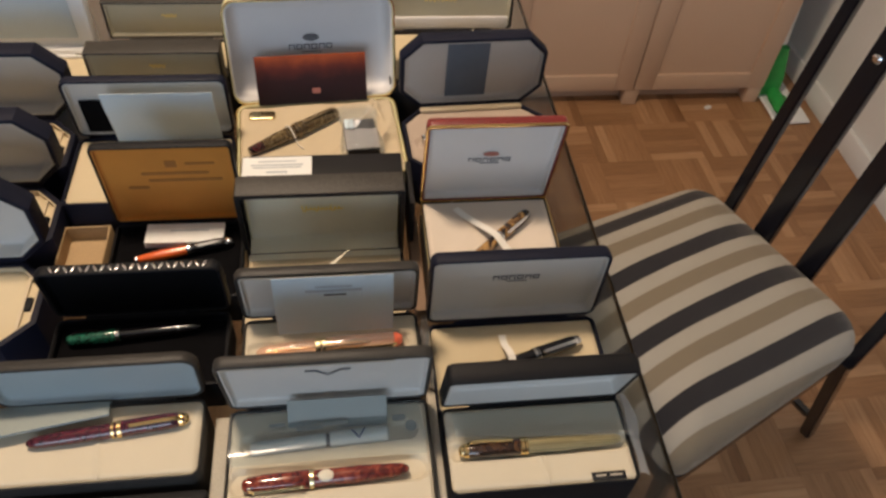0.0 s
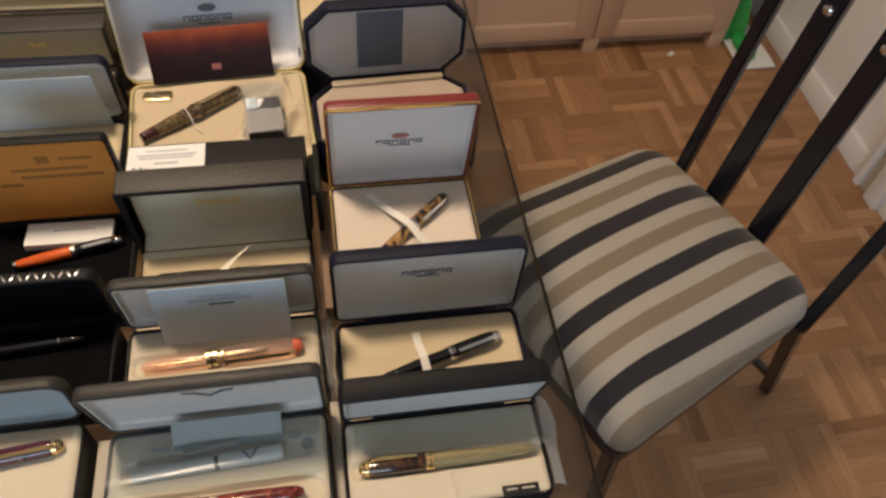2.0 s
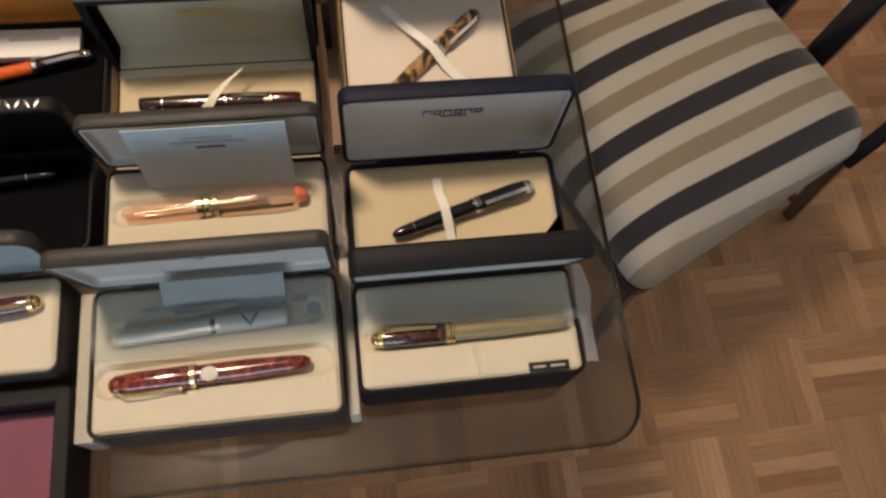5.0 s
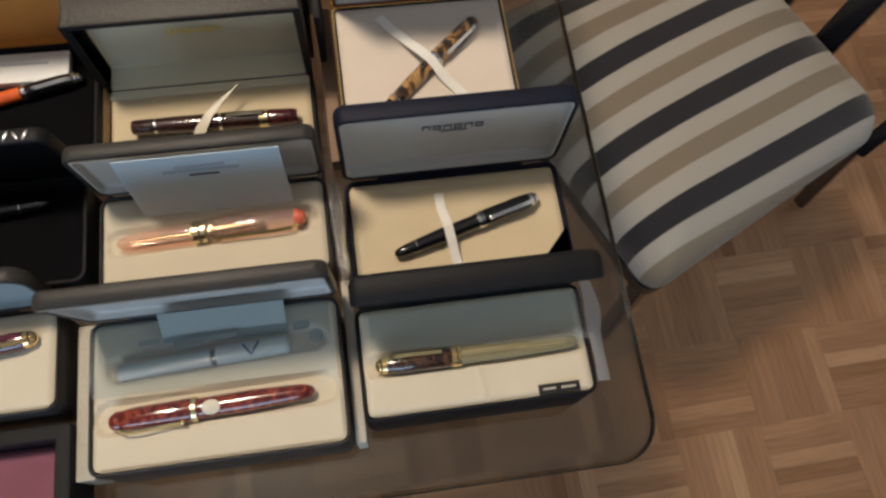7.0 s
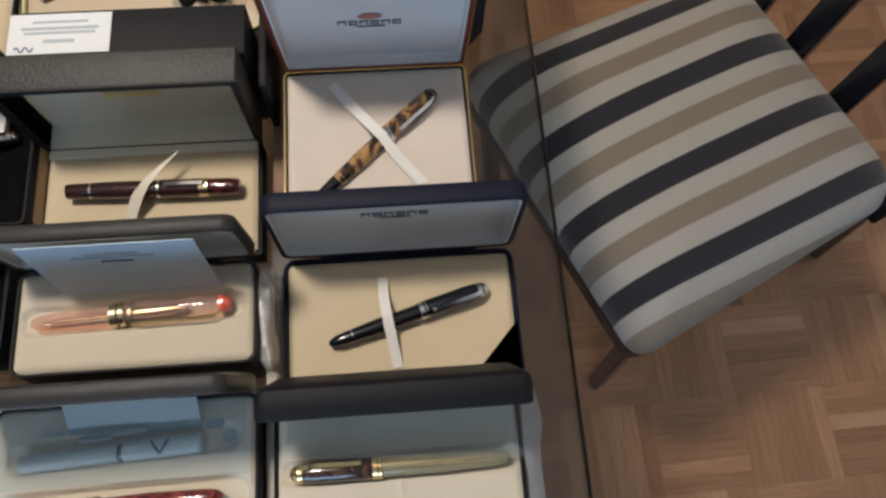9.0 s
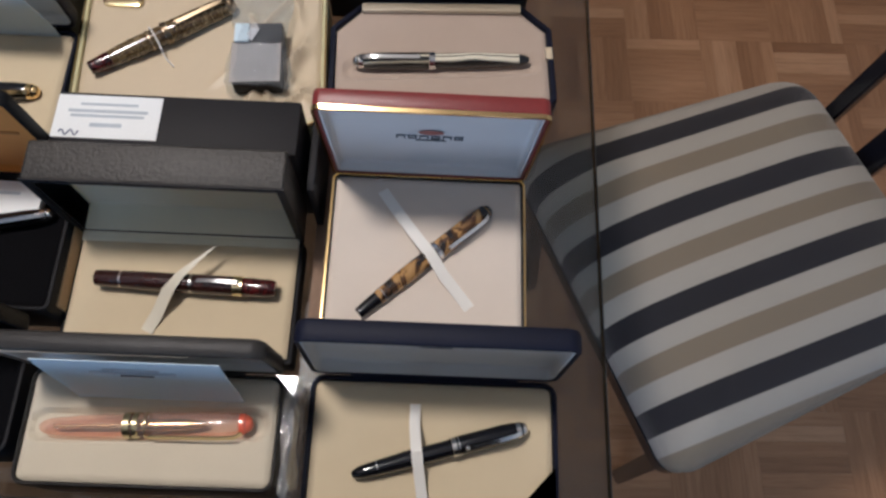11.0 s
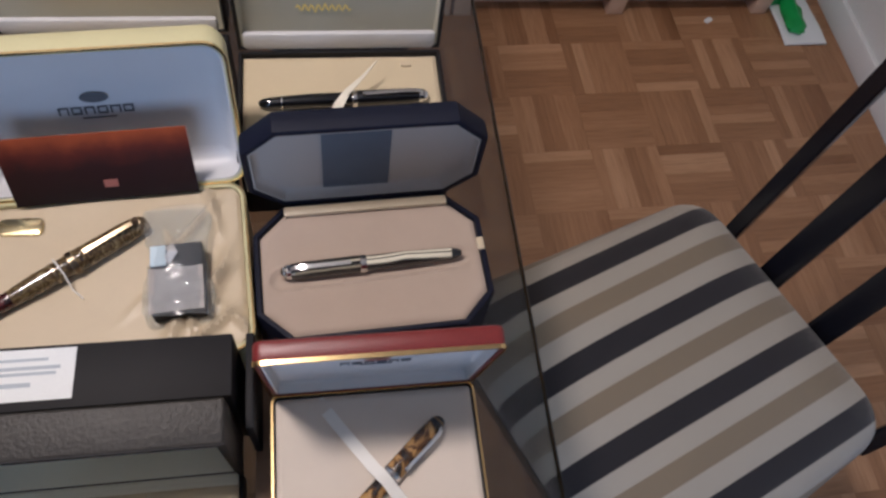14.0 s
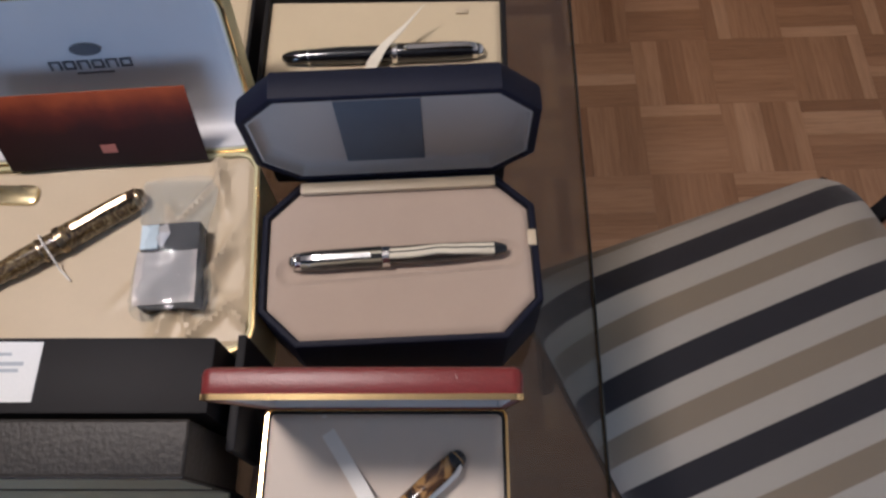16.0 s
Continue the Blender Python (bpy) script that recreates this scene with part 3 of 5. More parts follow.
# ---- hinged presentation boxes ----
def case(label, x0, x1, y0, y1, base_h, lid_h, lean=0.0, lid_d=0.018, shell=BLACK_LEATHER, lining=GREY_SATIN, pad=CREAM_PAD, pad_top=None, r=0.006, cut=False, wall=0.003,
         lid_wall=0.003, trim=None, relief=None, lid_crown=0.003, bottom=0.0, inner_wall=None, group="open pen cases on the table", name="pen_case", lid_w=None, lid_r=None, hinge=True, pad_edge=0.004, base_mat=None, lid_deep=None, fillet=0.0025, turned=0.0):
    """An open case that stands on the table: tray, pad and a raised lid hinged at the back. Returns its parts by name; their x runs from the middle."""
    w, d = x1 - x0, y1 - y0
    root = thing(name, pose((x0 + x1) / 2, (y0 + y1) / 2, TOP + bottom, 0, 0, turned), label, "pen case", group)
    pad_top = base_h if pad_top is None else pad_top
    base = part("base", tray(w, d, base_h, wall, max(base_h - pad_top, 0) + 0.006, r, cut), base_mat or shell, root)
    gap = 0.0006
    padding = part("pad", cushion(w - 2 * wall - 2 * gap, d - 2 * wall - 2 * gap, max(r - wall, 0.001) if not cut else r - wall * 0.586, pad_top + 0.001, 0.0045, cut, relief, edge=pad_edge), pad, root)
    if inner_wall:
        bm = loft([(outline(w, d, r, cut, wall - 0.0002), pad_top - 0.003), (outline(w, d, r, cut, wall - 0.0002), base_h - 0.001), (outline(w, d, r, cut, wall + 0.0012), base_h - 0.001), (outline(w, d, r, cut, wall + 0.0012), pad_top - 0.003)], False, False)
        part("inner_wall", bm, inner_wall, root)
    lw = lid_w or w
    lr = lid_r or r
    # the lid: its rim faces the front, its height runs up from the hinge
    turn = pose(0, d / 2, base_h, 90 - lean, 0, 0)
    up = turn @ pose(0, lid_h / 2, -lid_d)
    deep = lid_deep or lid_d - 0.003
    lid = part("lid", tray(lw, lid_h, lid_d, lid_wall, deep, lr, cut, crown=lid_crown), shell, root, m=up)
    inside = part("lining", skin(lw - 2 * lid_wall - 0.0006, lid_h - 2 * lid_wall - 0.0006, deep - 0.0015, max(lr - lid_wall, 0.001) if not cut else lr - lid_wall * 0.586, cut, round_in=fillet), lining, lid, m=pose(0, 0, lid_d - deep + 0.0005))
    face = turn @ pose(0, 0, -deep + 0.0005) @ pose(0, 0, 0.0012, -90, 0, 0)
    if hinge:
        part("hinge", lathe([(-lw * 0.34, 0.0014), (lw * 0.34, 0.0014)], 10), trim or shell, root, m=pose(0, d / 2 + 0.0004, base_h - 0.001))
    if trim:
        for nm, ob, ww, dd, rr, zz in (("base_trim", root, w, d, r, base_h - 0.0022), ("lid_trim", lid, lw, lid_h, lr, lid_d - 0.0022)):
            o = outline(ww, dd, rr, cut, -0.0006)
            i = outline(ww, dd, rr, cut, 0.0008)
            part(nm, loft([(i, zz), (o, zz), (o, zz + 0.0024), (i, zz + 0.0024)], False, False), trim, ob)
    return {"root": root, "base": base, "pad": padding, "lid": lid, "lining": inside, "face": face, "x": (x0 + x1) / 2, "y": (y0 + y1) / 2, "z": TOP + bottom}


def leaf(name, label, parent_case, w, h, x, z, mat, bend=0.0, lean=0.0, off=0.004, category="leaflet", bars=()):
    """A sheet that stands in a lid; it is a thing of its own."""
    m = parent_case["root"].matrix_basis @ parent_case["face"] @ pose(x, -off, z, lean, 0, 0)
    bm = bmesh.new()
    n = 14
    rows = []
    for j in range(n + 1):
        t = j / n
        y = -bend * math.sin(t * math.pi * 0.5) ** 2
        rows.append([bm.verts.new((sx * w / 2, y + dy, h * t)) for sx, dy in ((-1, 0), (1, 0), (1, 0.0005), (-1, 0.0005))])
    for a, b in zip(rows, rows[1:]):
        for k in range(4):
            bm.faces.new((a[k], a[(k + 1) % 4], b[(k + 1) % 4], b[k]))
    bm.faces.new(rows[0][::-1]), bm.faces.new(rows[-1])
    ob = single(name, bm, mat, m, label, category)
    for bx, bz, bw, bh, bmat in bars:
        t = bz / h
        y = -bend * math.sin(t * math.pi * 0.5) ** 2 - 0.0005
        part("printed_line", block(bx - bw / 2, bx + bw / 2, y - 0.0003, y + 0.0001, bz - bh / 2, bz + bh / 2), bmat, ob)
    return ob


def ribbon(name, label, pts, width, mat=RIBBON_MAT, taper=0):
    return single(name, strip(pts, width, 0.0004, taper=taper), mat, Matrix(), label, "ribbon")


# ---- the room ----
def wall(name, bm, mat=WALL_PAINT, label="plain white painted wall"):
    return single(name, bm, mat, Matrix(), label, "wall", kind="structure")


X0, X1, Y0, Y1, ZC = -2.3, 1.112, -2.4, 1.92, 2.45
single("floor", block(X0, X1, Y0, Y1, -0.06, -0.0035), DARK_GAP, Matrix(), "dark bed beneath the oak parquet fingers", "floor", kind="structure")
wall("wall_east", block(X1, X1 + 0.12, Y0 - 0.12, Y1 + 0.12, -0.06, ZC))
wall("wall_north", block(X0, X1, Y1, Y1 + 0.12, -0.06, ZC))
# west and south walls are unseen, dark only to hold back fill light
wall("wall_west", block(X0 - 0.12, X0, Y0 - 0.12, Y1 + 0.12, -0.06, ZC), WALL_CUT_FILL, "unseen wall darkened to cut bounced light")
bm = block(X0, -1.85, Y0 - 0.12, Y0, -0.06, ZC)
box(bm, -0.05, X1, Y0 - 0.12, Y0, -0.06, ZC)
box(bm, -1.85, -0.05, Y0 - 0.12, Y0, -0.06, 0.95)
box(bm, -1.85, -0.05, Y0 - 0.12, Y0, 2.25, ZC)
wall("wall_south", bm, WALL_CUT_FILL, "unseen wall with a window, darkened to cut bounced light")
single("ceiling", block(X0 - 0.12, X1 + 0.12, Y0 - 0.12, Y1 + 0.12, ZC, ZC + 0.1), CEILING_PAINT, Matrix(), "plain white ceiling", "ceiling", kind="structure")
win = tagged(new("window_1"), "white framed window behind the table", "window", kind="structure")
win.matrix_basis = pose(-0.95, Y0 - 0.06, 0.95)
bm = block(-0.9, -0.84, -0.03, 0.03, 0.0, 1.3, 0.004)
for q in ((0.84, 0.9, 0.0, 1.3), (-0.03, 0.03, 0.06, 1.24), (-0.84, 0.84, 0.0, 0.06), (-0.84, 0.84, 1.24, 1.3)):
    box(bm, q[0], q[1], -0.03, 0.03, q[2], q[3], 0.004)
part("window_frame", bm, WALL_PAINT, win)
# door casing on the east wall: two mouldings with a groove between, and a narrow return
casing = tagged(new("door_casing"), "white painted door casing with a moulded edge", "door casing", kind="structure")
part("moulding", block(X1 - 0.030, X1, 0.855, 0.905, 0.0, 2.08, 0.006), WALL_PAINT, casing)
# the groove's shade is put into this strip's grey colour
part("moulding", block(X1 - 0.018, X1, 0.905, 0.935, 0.0, 2.08, 0.004), GREY_CARD, casing)
part("moulding", block(X1 - 0.030, X1, 0.935, 0.960, 0.0, 2.08, 0.006), WALL_PAINT, casing)
single("baseboard", block(X1 - 0.013, X1, Y0, 0.855, 0.0, 0.07, 0.003), WALL_PAINT, Matrix(), "low white painted baseboard along the wall", "baseboard", kind="structure")
single("baseboard", block(X1 - 0.013, X1, 0.960, Y1, 0.0, 0.07, 0.003), WALL_PAINT, Matrix(), "low white painted baseboard along the wall", "baseboard", kind="structure")

# ceiling lamp over the table
lamp = thing("ceiling_lamp", pose(-0.56, 0.52, ZC), "round ceiling lamp with a white drum shade", "ceiling lamp")
part("rose", lathe([(0.0, 0.05), (0.02, 0.05), (0.024, 0.02)]), CHROME, lamp, m=pose(0, 0, 0, 0, 90, 0))
part("stem", lathe([(0.0, 0.008), (0.15, 0.008)]), CHROME, lamp, m=pose(0, 0, -0.02, 0, 90, 0))
for a in (0, 120, 240):
    part("arm", rod([(0, 0, -0.168), (0.337 * math.cos(radians(a)), 0.337 * math.sin(radians(a)), -0.168)], 0.004), CHROME, lamp)
part("shade", loft([(outline(0.68, 0.68, 0.34, n=12), -0.27), (outline(0.68, 0.68, 0.34, n=12), -0.16), (outline(0.672, 0.672, 0.336, n=12), -0.16), (outline(0.672, 0.672, 0.336, n=12), -0.27)], False, False), WALL_PAINT, lamp)

# ---- cabinet along the far wall ----
CY = 1.482


def cabinet(x0, x1):
    w = x1 - x0
    root = thing("cabinet", pose((x0 + x1) / 2, CY, 0), "beige lacquered two-door cabinet with framed panels on short feet", "cabinet", "cabinets by the wall")
    part("body", block(-w / 2, w / 2, 0.022, 0.42, 0.05, 0.86, 0.003), CABINET_PAINT, root)
    part("plinth", block(-w / 2 + 0.02, w / 2 - 0.02, 0.05, 0.40, 0.0, 0.05), CABINET_PAINT, root)
    part("top", block(-w / 2 - 0.0, w / 2 + 0.0, -0.012, 0.43, 0.863, 0.89, 0.004), CABINET_PAINT, root)
    for s in (-1, 0, 1):
        part("foot", block(s * (w / 2 - 0.022) - 0.021, s * (w / 2 - 0.022) + 0.021, 0.004, 0.048, 0.0, 0.052, 0.003), CABINET_PAINT, root)
    dw = w / 2 - 0.004
    for s in (-1, 1):
        cx = s * w / 4
        bm = bmesh.new()
        for q in ((-dw / 2, -dw / 2 + 0.055, 0.055, 0.85), (dw / 2 - 0.055, dw / 2, 0.055, 0.85), (-dw / 2 + 0.055, dw / 2 - 0.055, 0.055, 0.105), (-dw / 2 + 0.055, dw / 2 - 0.055, 0.80, 0.85)):
            box(bm, cx + q[0], cx + q[1], 0.0, 0.020, q[2], q[3], 0.002)
        door = part("door", bm, CABINET_PAINT, root)
        part("panel", block(cx - dw / 2 + 0.05, cx + dw / 2 - 0.05, 0.008, 0.016, 0.10, 0.81), CABINET_PAINT, door)
        part("knob", lathe([(0.0, 0.006), (0.012, 0.006), (0.014, 0.013), (0.022, 0.013), (0.025, 0.009)]), CHROME, door, m=pose(cx - s * (dw / 2 - 0.028), 0.0, 0.62, 0, 0, -90))
    return root


cabinet(0.158, 0.944)
cabinet(-0.632, 0.154)
cabinet(-1.422, -0.636)

# white carrier with a green thing, between the cabinet and the wall
bag = thing("paper_bag", pose(1.012, 1.465, 0), "white paper bag with a green thing lying on it", "bag")
bm = bmesh.new()
rows = []
for j in range(13):
    t = j / 12
    rows.append([bm.verts.new((x, -0.085 + 0.19 * t, z + 0.003 * math.sin(5 * t + 9 * x))) for x, z in ((-0.055, 0.004), (-0.05, 0.008), (0.0, 0.012), (0.05, 0.009), (0.053, 0.004), (0.0, 0.004))])
for a, b in zip(rows, rows[1:]):
    for k in range(6):
        bm.faces.new((a[k], a[(k + 1) % 6], b[(k + 1) % 6], b[k]))
bm.faces.new(rows[0][::-1]), bm.faces.new(rows[-1])
part("bag_body", bm, PAPER, bag)
rnd = random.Random(4)
bm = lathe([(0.0, 0.004), (0.012, 0.018), (0.03, 0.023), (0.05, 0.019), (0.075, 0.023), (0.10, 0.018), (0.13, 0.020), (0.155, 0.013), (0.172, 0.004)], 14)
for v in bm.verts:
    v.co += Vector((rnd.uniform(-1, 1), rnd.uniform(-1, 1), rnd.uniform(-1, 1))) * 0.0035
part("green_bundle", bm, GREEN_THING, bag, "crumpled green plastic", pose(-0.022, -0.066, 0.022, 0, 0, 86) @ Matrix.Diagonal((1, 1.1, 0.6, 1)))
broom = thing("broom", pose(0.985, 1.53, 0), "green broom leaning in the corner behind the chair", "broom")
part("handle", rod([(0, 0, 0.05), (0.02, 0.10, 0.6), (0.03, 0.16, 1.1)], 0.011), WALL_PAINT, broom)
bm = loft([(outline(0.075, 0.045, 0.01), 0.0), (outline(0.07, 0.04, 0.01), 0.06), (outline(0.045, 0.034, 0.012), 0.12), (outline(0.028, 0.028, 0.012), 0.16)])
part("head", bm, GREEN_THING, broom)
single("paper_scrap", loft([(outline(0.022, 0.013, 0.003), 0.0), (outline(0.02, 0.011, 0.003), 0.0035)]), PAPER, pose(0.786, 1.466, 0.0, 0, 0, 30), "small white paper scrap on the parquet", "scrap")

# ---- glass table ----
table = thing("glass_table", pose(0, 0, 0), "dining table with a smoked glass top on dark legs", "table")
LEFT, BACK = -1.05, 1.22
bm = loft([(outline(-LEFT, BACK + 0.006, 0.03, i=0.002, n=10), 0.740), (outline(-LEFT, BACK + 0.006, 0.03, n=10), 0.742), (outline(-LEFT, BACK + 0.006, 0.03, n=10), 0.748), (outline(-LEFT, BACK + 0.006, 0.03, i=0.002, n=10), 0.75)])
part("tabletop", bm, TABLE_GLASS, table, "smoked glass top", pose(LEFT / 2, BACK / 2 - 0.003, 0))
o, i_ = outline(-LEFT, BACK + 0.006, 0.03, i=-0.0012, n=10), outline(-LEFT, BACK + 0.006, 0.03, i=-0.0002, n=10)
part("polished_edge", loft([(i_, 0.7405), (o, 0.7415), (o, 0.7490), (i_, 0.7500)], False, False), EDGE_GLASS, table, "dark polished glass edge", pose(LEFT / 2, BACK / 2 - 0.003, 0))
for lx, ly in ((-0.98, 0.08), (-0.98, 1.14), (-0.40, 1.14)):
    part("leg", block(lx - 0.025, lx + 0.025, ly - 0.025, ly + 0.025, 0.0, 0.7395, 0.003), BLACK_PAINT, table)

# ---- the chair beside the table ----
CH = pose(0.142, 0.195, 0, 0, 0, 24.3)  # x runs to the backrest, y across the seat
chair = thing("dining_chair", CH, "black chair with a striped black, ivory and tan padded seat", "chair")


def seat_outline(i, n=10):
    """Trapezoid with round corners: the front (x = 0) is wider than the back."""
    c = [(0.0 + i, -0.005 + i, 0.028), (0.383 - i, 0.012 + i, 0.05), (0.383 - i, 0.372 - i, 0.05), (0.0 + i, 0.402 - i, 0.028)]
    pts = []
    for k in range(4):
        p, a, b = Vector(c[k][:2]), Vector(c[k - 1][:2]), Vector(c[(k + 1) % 4][:2])
        r = c[k][2] * max(0.1, 1 - max(i, 0) / 0.19)
        s, e = p + (a - p).normalized() * r, p + (b - p).normalized() * r
        for j in range(n + 1):
            t = j / n
            q = s * (1 - t) ** 2 + p * 2 * t * (1 - t) + e * t * t
            pts.append((q.x, q.y))
    return pts


bm = loft([(seat_outline(0.004), 0.404), (seat_outline(0.0), 0.416), (seat_outline(-0.002), 0.449), (seat_outline(0.002), 0.463), (seat_outline(0.009), 0.476), (seat_outline(0.022), 0.490), (seat_outline(0.045), 0.503), (seat_outline(0.075), 0.512), (seat_outline(0.11), 0.518), (seat_outline(0.17), 0.522)])
part("seat", bm, SEAT_CLOTH, chair, "striped padded cloth seat", pose(0, 0, 0))
bm = loft([(seat_outline(0.008), 0.378), (seat_outline(0.002), 0.380), (seat_outline(0.002), 0.4025), (seat_outline(0.008), 0.4035)])
part("seat_frame", bm, BLACK_PAINT, chair)


def bar(p, q, w, d):
    """A straight flat bar from p to q: w across y, d along x."""
    bm = bmesh.new()
    a, b = [[bm.verts.new((c[0] + sx * d / 2, c[1] + sy * w / 2, c[2])) for sx, sy in ((-1, -1), (1, -1), (1, 1), (-1, 1))] for c in (p, q)]
    for k in range(4):
        bm.faces.new((a[k], a[(k + 1) % 4], b[(k + 1) % 4], b[k]))
    bm.faces.new(a[::-1]), bm.faces.new(b)
    bmesh.ops.bevel(bm, geom=bm.edges[:], offset=0.0025, segments=2, affect="EDGES")
    return bm


# back uprights: two narrow posts and two flat slats, leaning back a little
for y, w, nm in ((0.008, 0.02, "back_post"), (0.303, 0.02, "back_post"), (0.142, 0.033, "back_slat"), (0.229, 0.033, "back_slat")):
    up = part(nm, bar((0.374, y, 0.40), (0.456, y, 1.0), w, 0.016), BLACK_PAINT, chair)
    if nm == "back_slat":
        part("bolt", lathe([(0.0, 0.007), (0.003, 0.007), (0.005, 0.004)], 14), CHROME, up, "chrome bolt head", pose(0.4205, y, 0.80, 0, 0, 180))
part("top_rail", block(0.446, 0.468, -0.006, 0.336, 1.0, 1.05, 0.004), BLACK_PAINT, chair)
for y in (0.02, 0.37):
    part("front_leg", bar((0.024, y, 0.397), (0.068, y - 0.008, 0.0), 0.022, 0.022), BLACK_PAINT, chair)
    part("rear_leg", bar((0.385, y, 0.42), (0.545, y, 0.0), 0.022, 0.022), BLACK_PAINT, chair)
part("rear_rail", bar((0.508, 0.195, 0.085), (0.500, 0.195, 0.105), 0.33, 0.016), BLACK_PAINT, chair)

# ---- cases at the table's right edge ----
c = case("black case with cream pad and raised lid, gold and brown pen", -0.199, -0.049, 0.037, 0.111, 0.052, 0.068, lean=-15, lid_d=0.018, shell=BLACK_LEATHER, lining=GREY_SATIN, pad=PALE_PAD, pad_top=0.051, lid_crown=0.006, wall=0.002, r=0.007,
         relief=lambda x, y, f=well(-0.064, -0.003, 0.066, -0.002, 0.0065, 0.004): f(x, y) + 0.0012 * math.exp(-((x + 0.001 + 0.1 * y) / 0.0015) ** 2) * (y < -0.01))
part("name_plate", block(-0.0135, 0.0135, -0.0032, 0.0032, 0, 0.0008, 0.0003), BLACK_CARD, c["root"], "small dark plate", pose(0.0495, -0.031, 0.0522))
for x0, x1 in ((-0.0105, -0.0025), (0.001, 0.0105)):
    part("printed_line", block(x0, x1, -0.0007, 0.0007, 0, 0.0003), GREY_CARD, c["root"], m=pose(0.0495, -0.031, 0.0530))
pen("fountain_pen", "brown marbled pen with gold clip and ribbed gold barrel", (-0.189, 0.0705), (-0.058, 0.0715), 0.8055, 0.0066, BROWN_MARBLE, GOLD_RIB, GOLD, 0.40, cap_at_b=False, ball=False, clip_turn=20, rings=((0.585, 0.002, 1.06),))
single("plastic_wrap", strip([(-0.120, 0.104, 0.8045), (-0.120, 0.09, 0.8058), (-0.121, 0.0745, 0.8135)], 0.140, 0.0002), FILM, Matrix(), "clear plastic film laid over the pad of a pen case", "plastic wrap")
bm = bmesh.new()
rows = []
for j in range(15):
    t = j / 14
    y = 0.112 - 0.068 * t
    rows.append([bm.verts.new((-0.0484 + 0.0115 * u + 0.0025 * math.sin(math.pi * min(1, t * 2)) * u + 0.0004 * math.sin(9 * t + 4 * u), y + 0.001 * u, 0.804 - 0.012 * u ** 1.5 + 0.0009 * math.sin(11 * t + 5 * u) - 0.003 * t)) for u in (0, 0.3, 0.6, 0.85, 1.0)])
for a, b in zip(rows, rows[1:]):
    for k in range(4):
        bm.faces.new((a[k], a[k + 1], b[k + 1], b[k]))
bmesh.ops.solidify(bm, geom=bm.faces[:], thickness=0.0004)
single("plastic_wrap", bm, MILKY, Matrix(), "crumpled milky plastic sheet hanging off a pen case", "plastic wrap")

c = case("navy case with cream pad and raised lid, black pen", -0.198, -0.0375, 0.121, 0.2165, 0.021, 0.09, lean=-1, lid_d=0.014, shell=NAVY, lining=GREY_SATIN, pad=CREAM_PAD, pad_top=0.019, lid_crown=0.004, r=0.009)
emblem(c["root"], 0.044, 0.051, -0.0006, INK, m=c["face"])
pen("fountain_pen", "black pen with silver trim held by a ribbon", (-0.167, 0.1535), (-0.058, 0.186), 0.7765, 0.0062, BLACK_RESIN, BLACK_RESIN, SILVER, 0.44, rings=((0.14, 0.0008, 0.93), (0.60, 0.001, 1.06)), clip_turn=28, finial=SILVER)
ribbon("ribbon", "white ribbon across a black pen", [(-0.1295, 0.199, 0.7712), (-0.1295, 0.186, 0.7745), (-0.1285, 0.175, 0.7828), (-0.1275, 0.168, 0.7848), (-0.1265, 0.161, 0.7825), (-0.1245, 0.150, 0.7750), (-0.1220, 0.136, 0.7712)], 0.0068)
bm = bmesh.new()
vs = [bm.verts.new(p) for p in ((-0.0725, 0.127, 0.7715), (-0.0395, 0.127, 0.7715), (-0.0395, 0.163, 0.7715))]
bm.faces.new(vs)
bmesh.ops.solidify(bm, geom=bm.faces[:], thickness=0.0008)
single("corner_card", bm, CHARCOAL, Matrix(), "folded black card corner in a pen case", "card")

c = case("burgundy case with gold edge and raised white lid", -0.192, -0.0615, 0.238, 0.350, 0.047, 0.116, base_mat=CHARCOAL, lean=-10, lid_d=0.013, shell=BURGUNDY, lining=BRIGHT_SATIN, pad=WARM_WHITE_PAD, pad_top=0.0475, trim=GOLD, lid_crown=0.003, r=0.005, wall=0.0018)
emblem(c["root"], 0.043, 0.0545, -0.0006, INK, oval=RUST_INK, m=c["face"])
pen("fountain_pen", "amber and black marbled pen with silver clip", (-0.168, 0.249), (-0.085, 0.326), 0.8015, 0.0064, TIGER, TIGER, SILVER, 0.44, rings=((0.17, 0.0008, 0.95), (0.58, 0.0012, 1.05)), clip_turn=45, finial=BLACK_RESIN, tail=BLACK_RESIN, tail_share=0.14, flat_end=True)
ribbon("ribbon", "white ribbon across a marbled pen", [(-0.163, 0.345, 0.7975), (-0.150, 0.326, 0.799), (-0.138, 0.308, 0.8045), (-0.131, 0.297, 0.8095), (-0.124, 0.289, 0.809), (-0.115, 0.277, 0.802), (-0.095, 0.253, 0.7975)], 0.0075)

c = case("octagonal navy case with rosy beige pad and raised lid", -0.2015, -0.0405, 0.3835, 0.4875, 0.060, 0.089, lid_deep=0.011, fillet=0.005, turned=2.6, lean=-2, lid_d=0.018, shell=NAVY, lining=DIM_SATIN, pad=PINK_PAD, pad_top=0.058, r=0.022, cut=True, lid_crown=0.004, wall=0.004, lid_wall=0.0045,
         relief=well(-0.062, -0.006, 0.062, -0.001, 0.0075, 0.003))
part("lid_band", block(-0.029, 0.017, -0.0012, 0.0004, 0.0075, 0.0825), SLATE, c["root"], "dark blue velvet band in the lid", c["face"])
part("tab", block(-0.0025, 0.0025, -0.005, 0.005, 0, 0.003, 0.0006), CREAM_SATIN, c["root"], "cream cloth tab", pose(0.077, 0.008, 0.058))
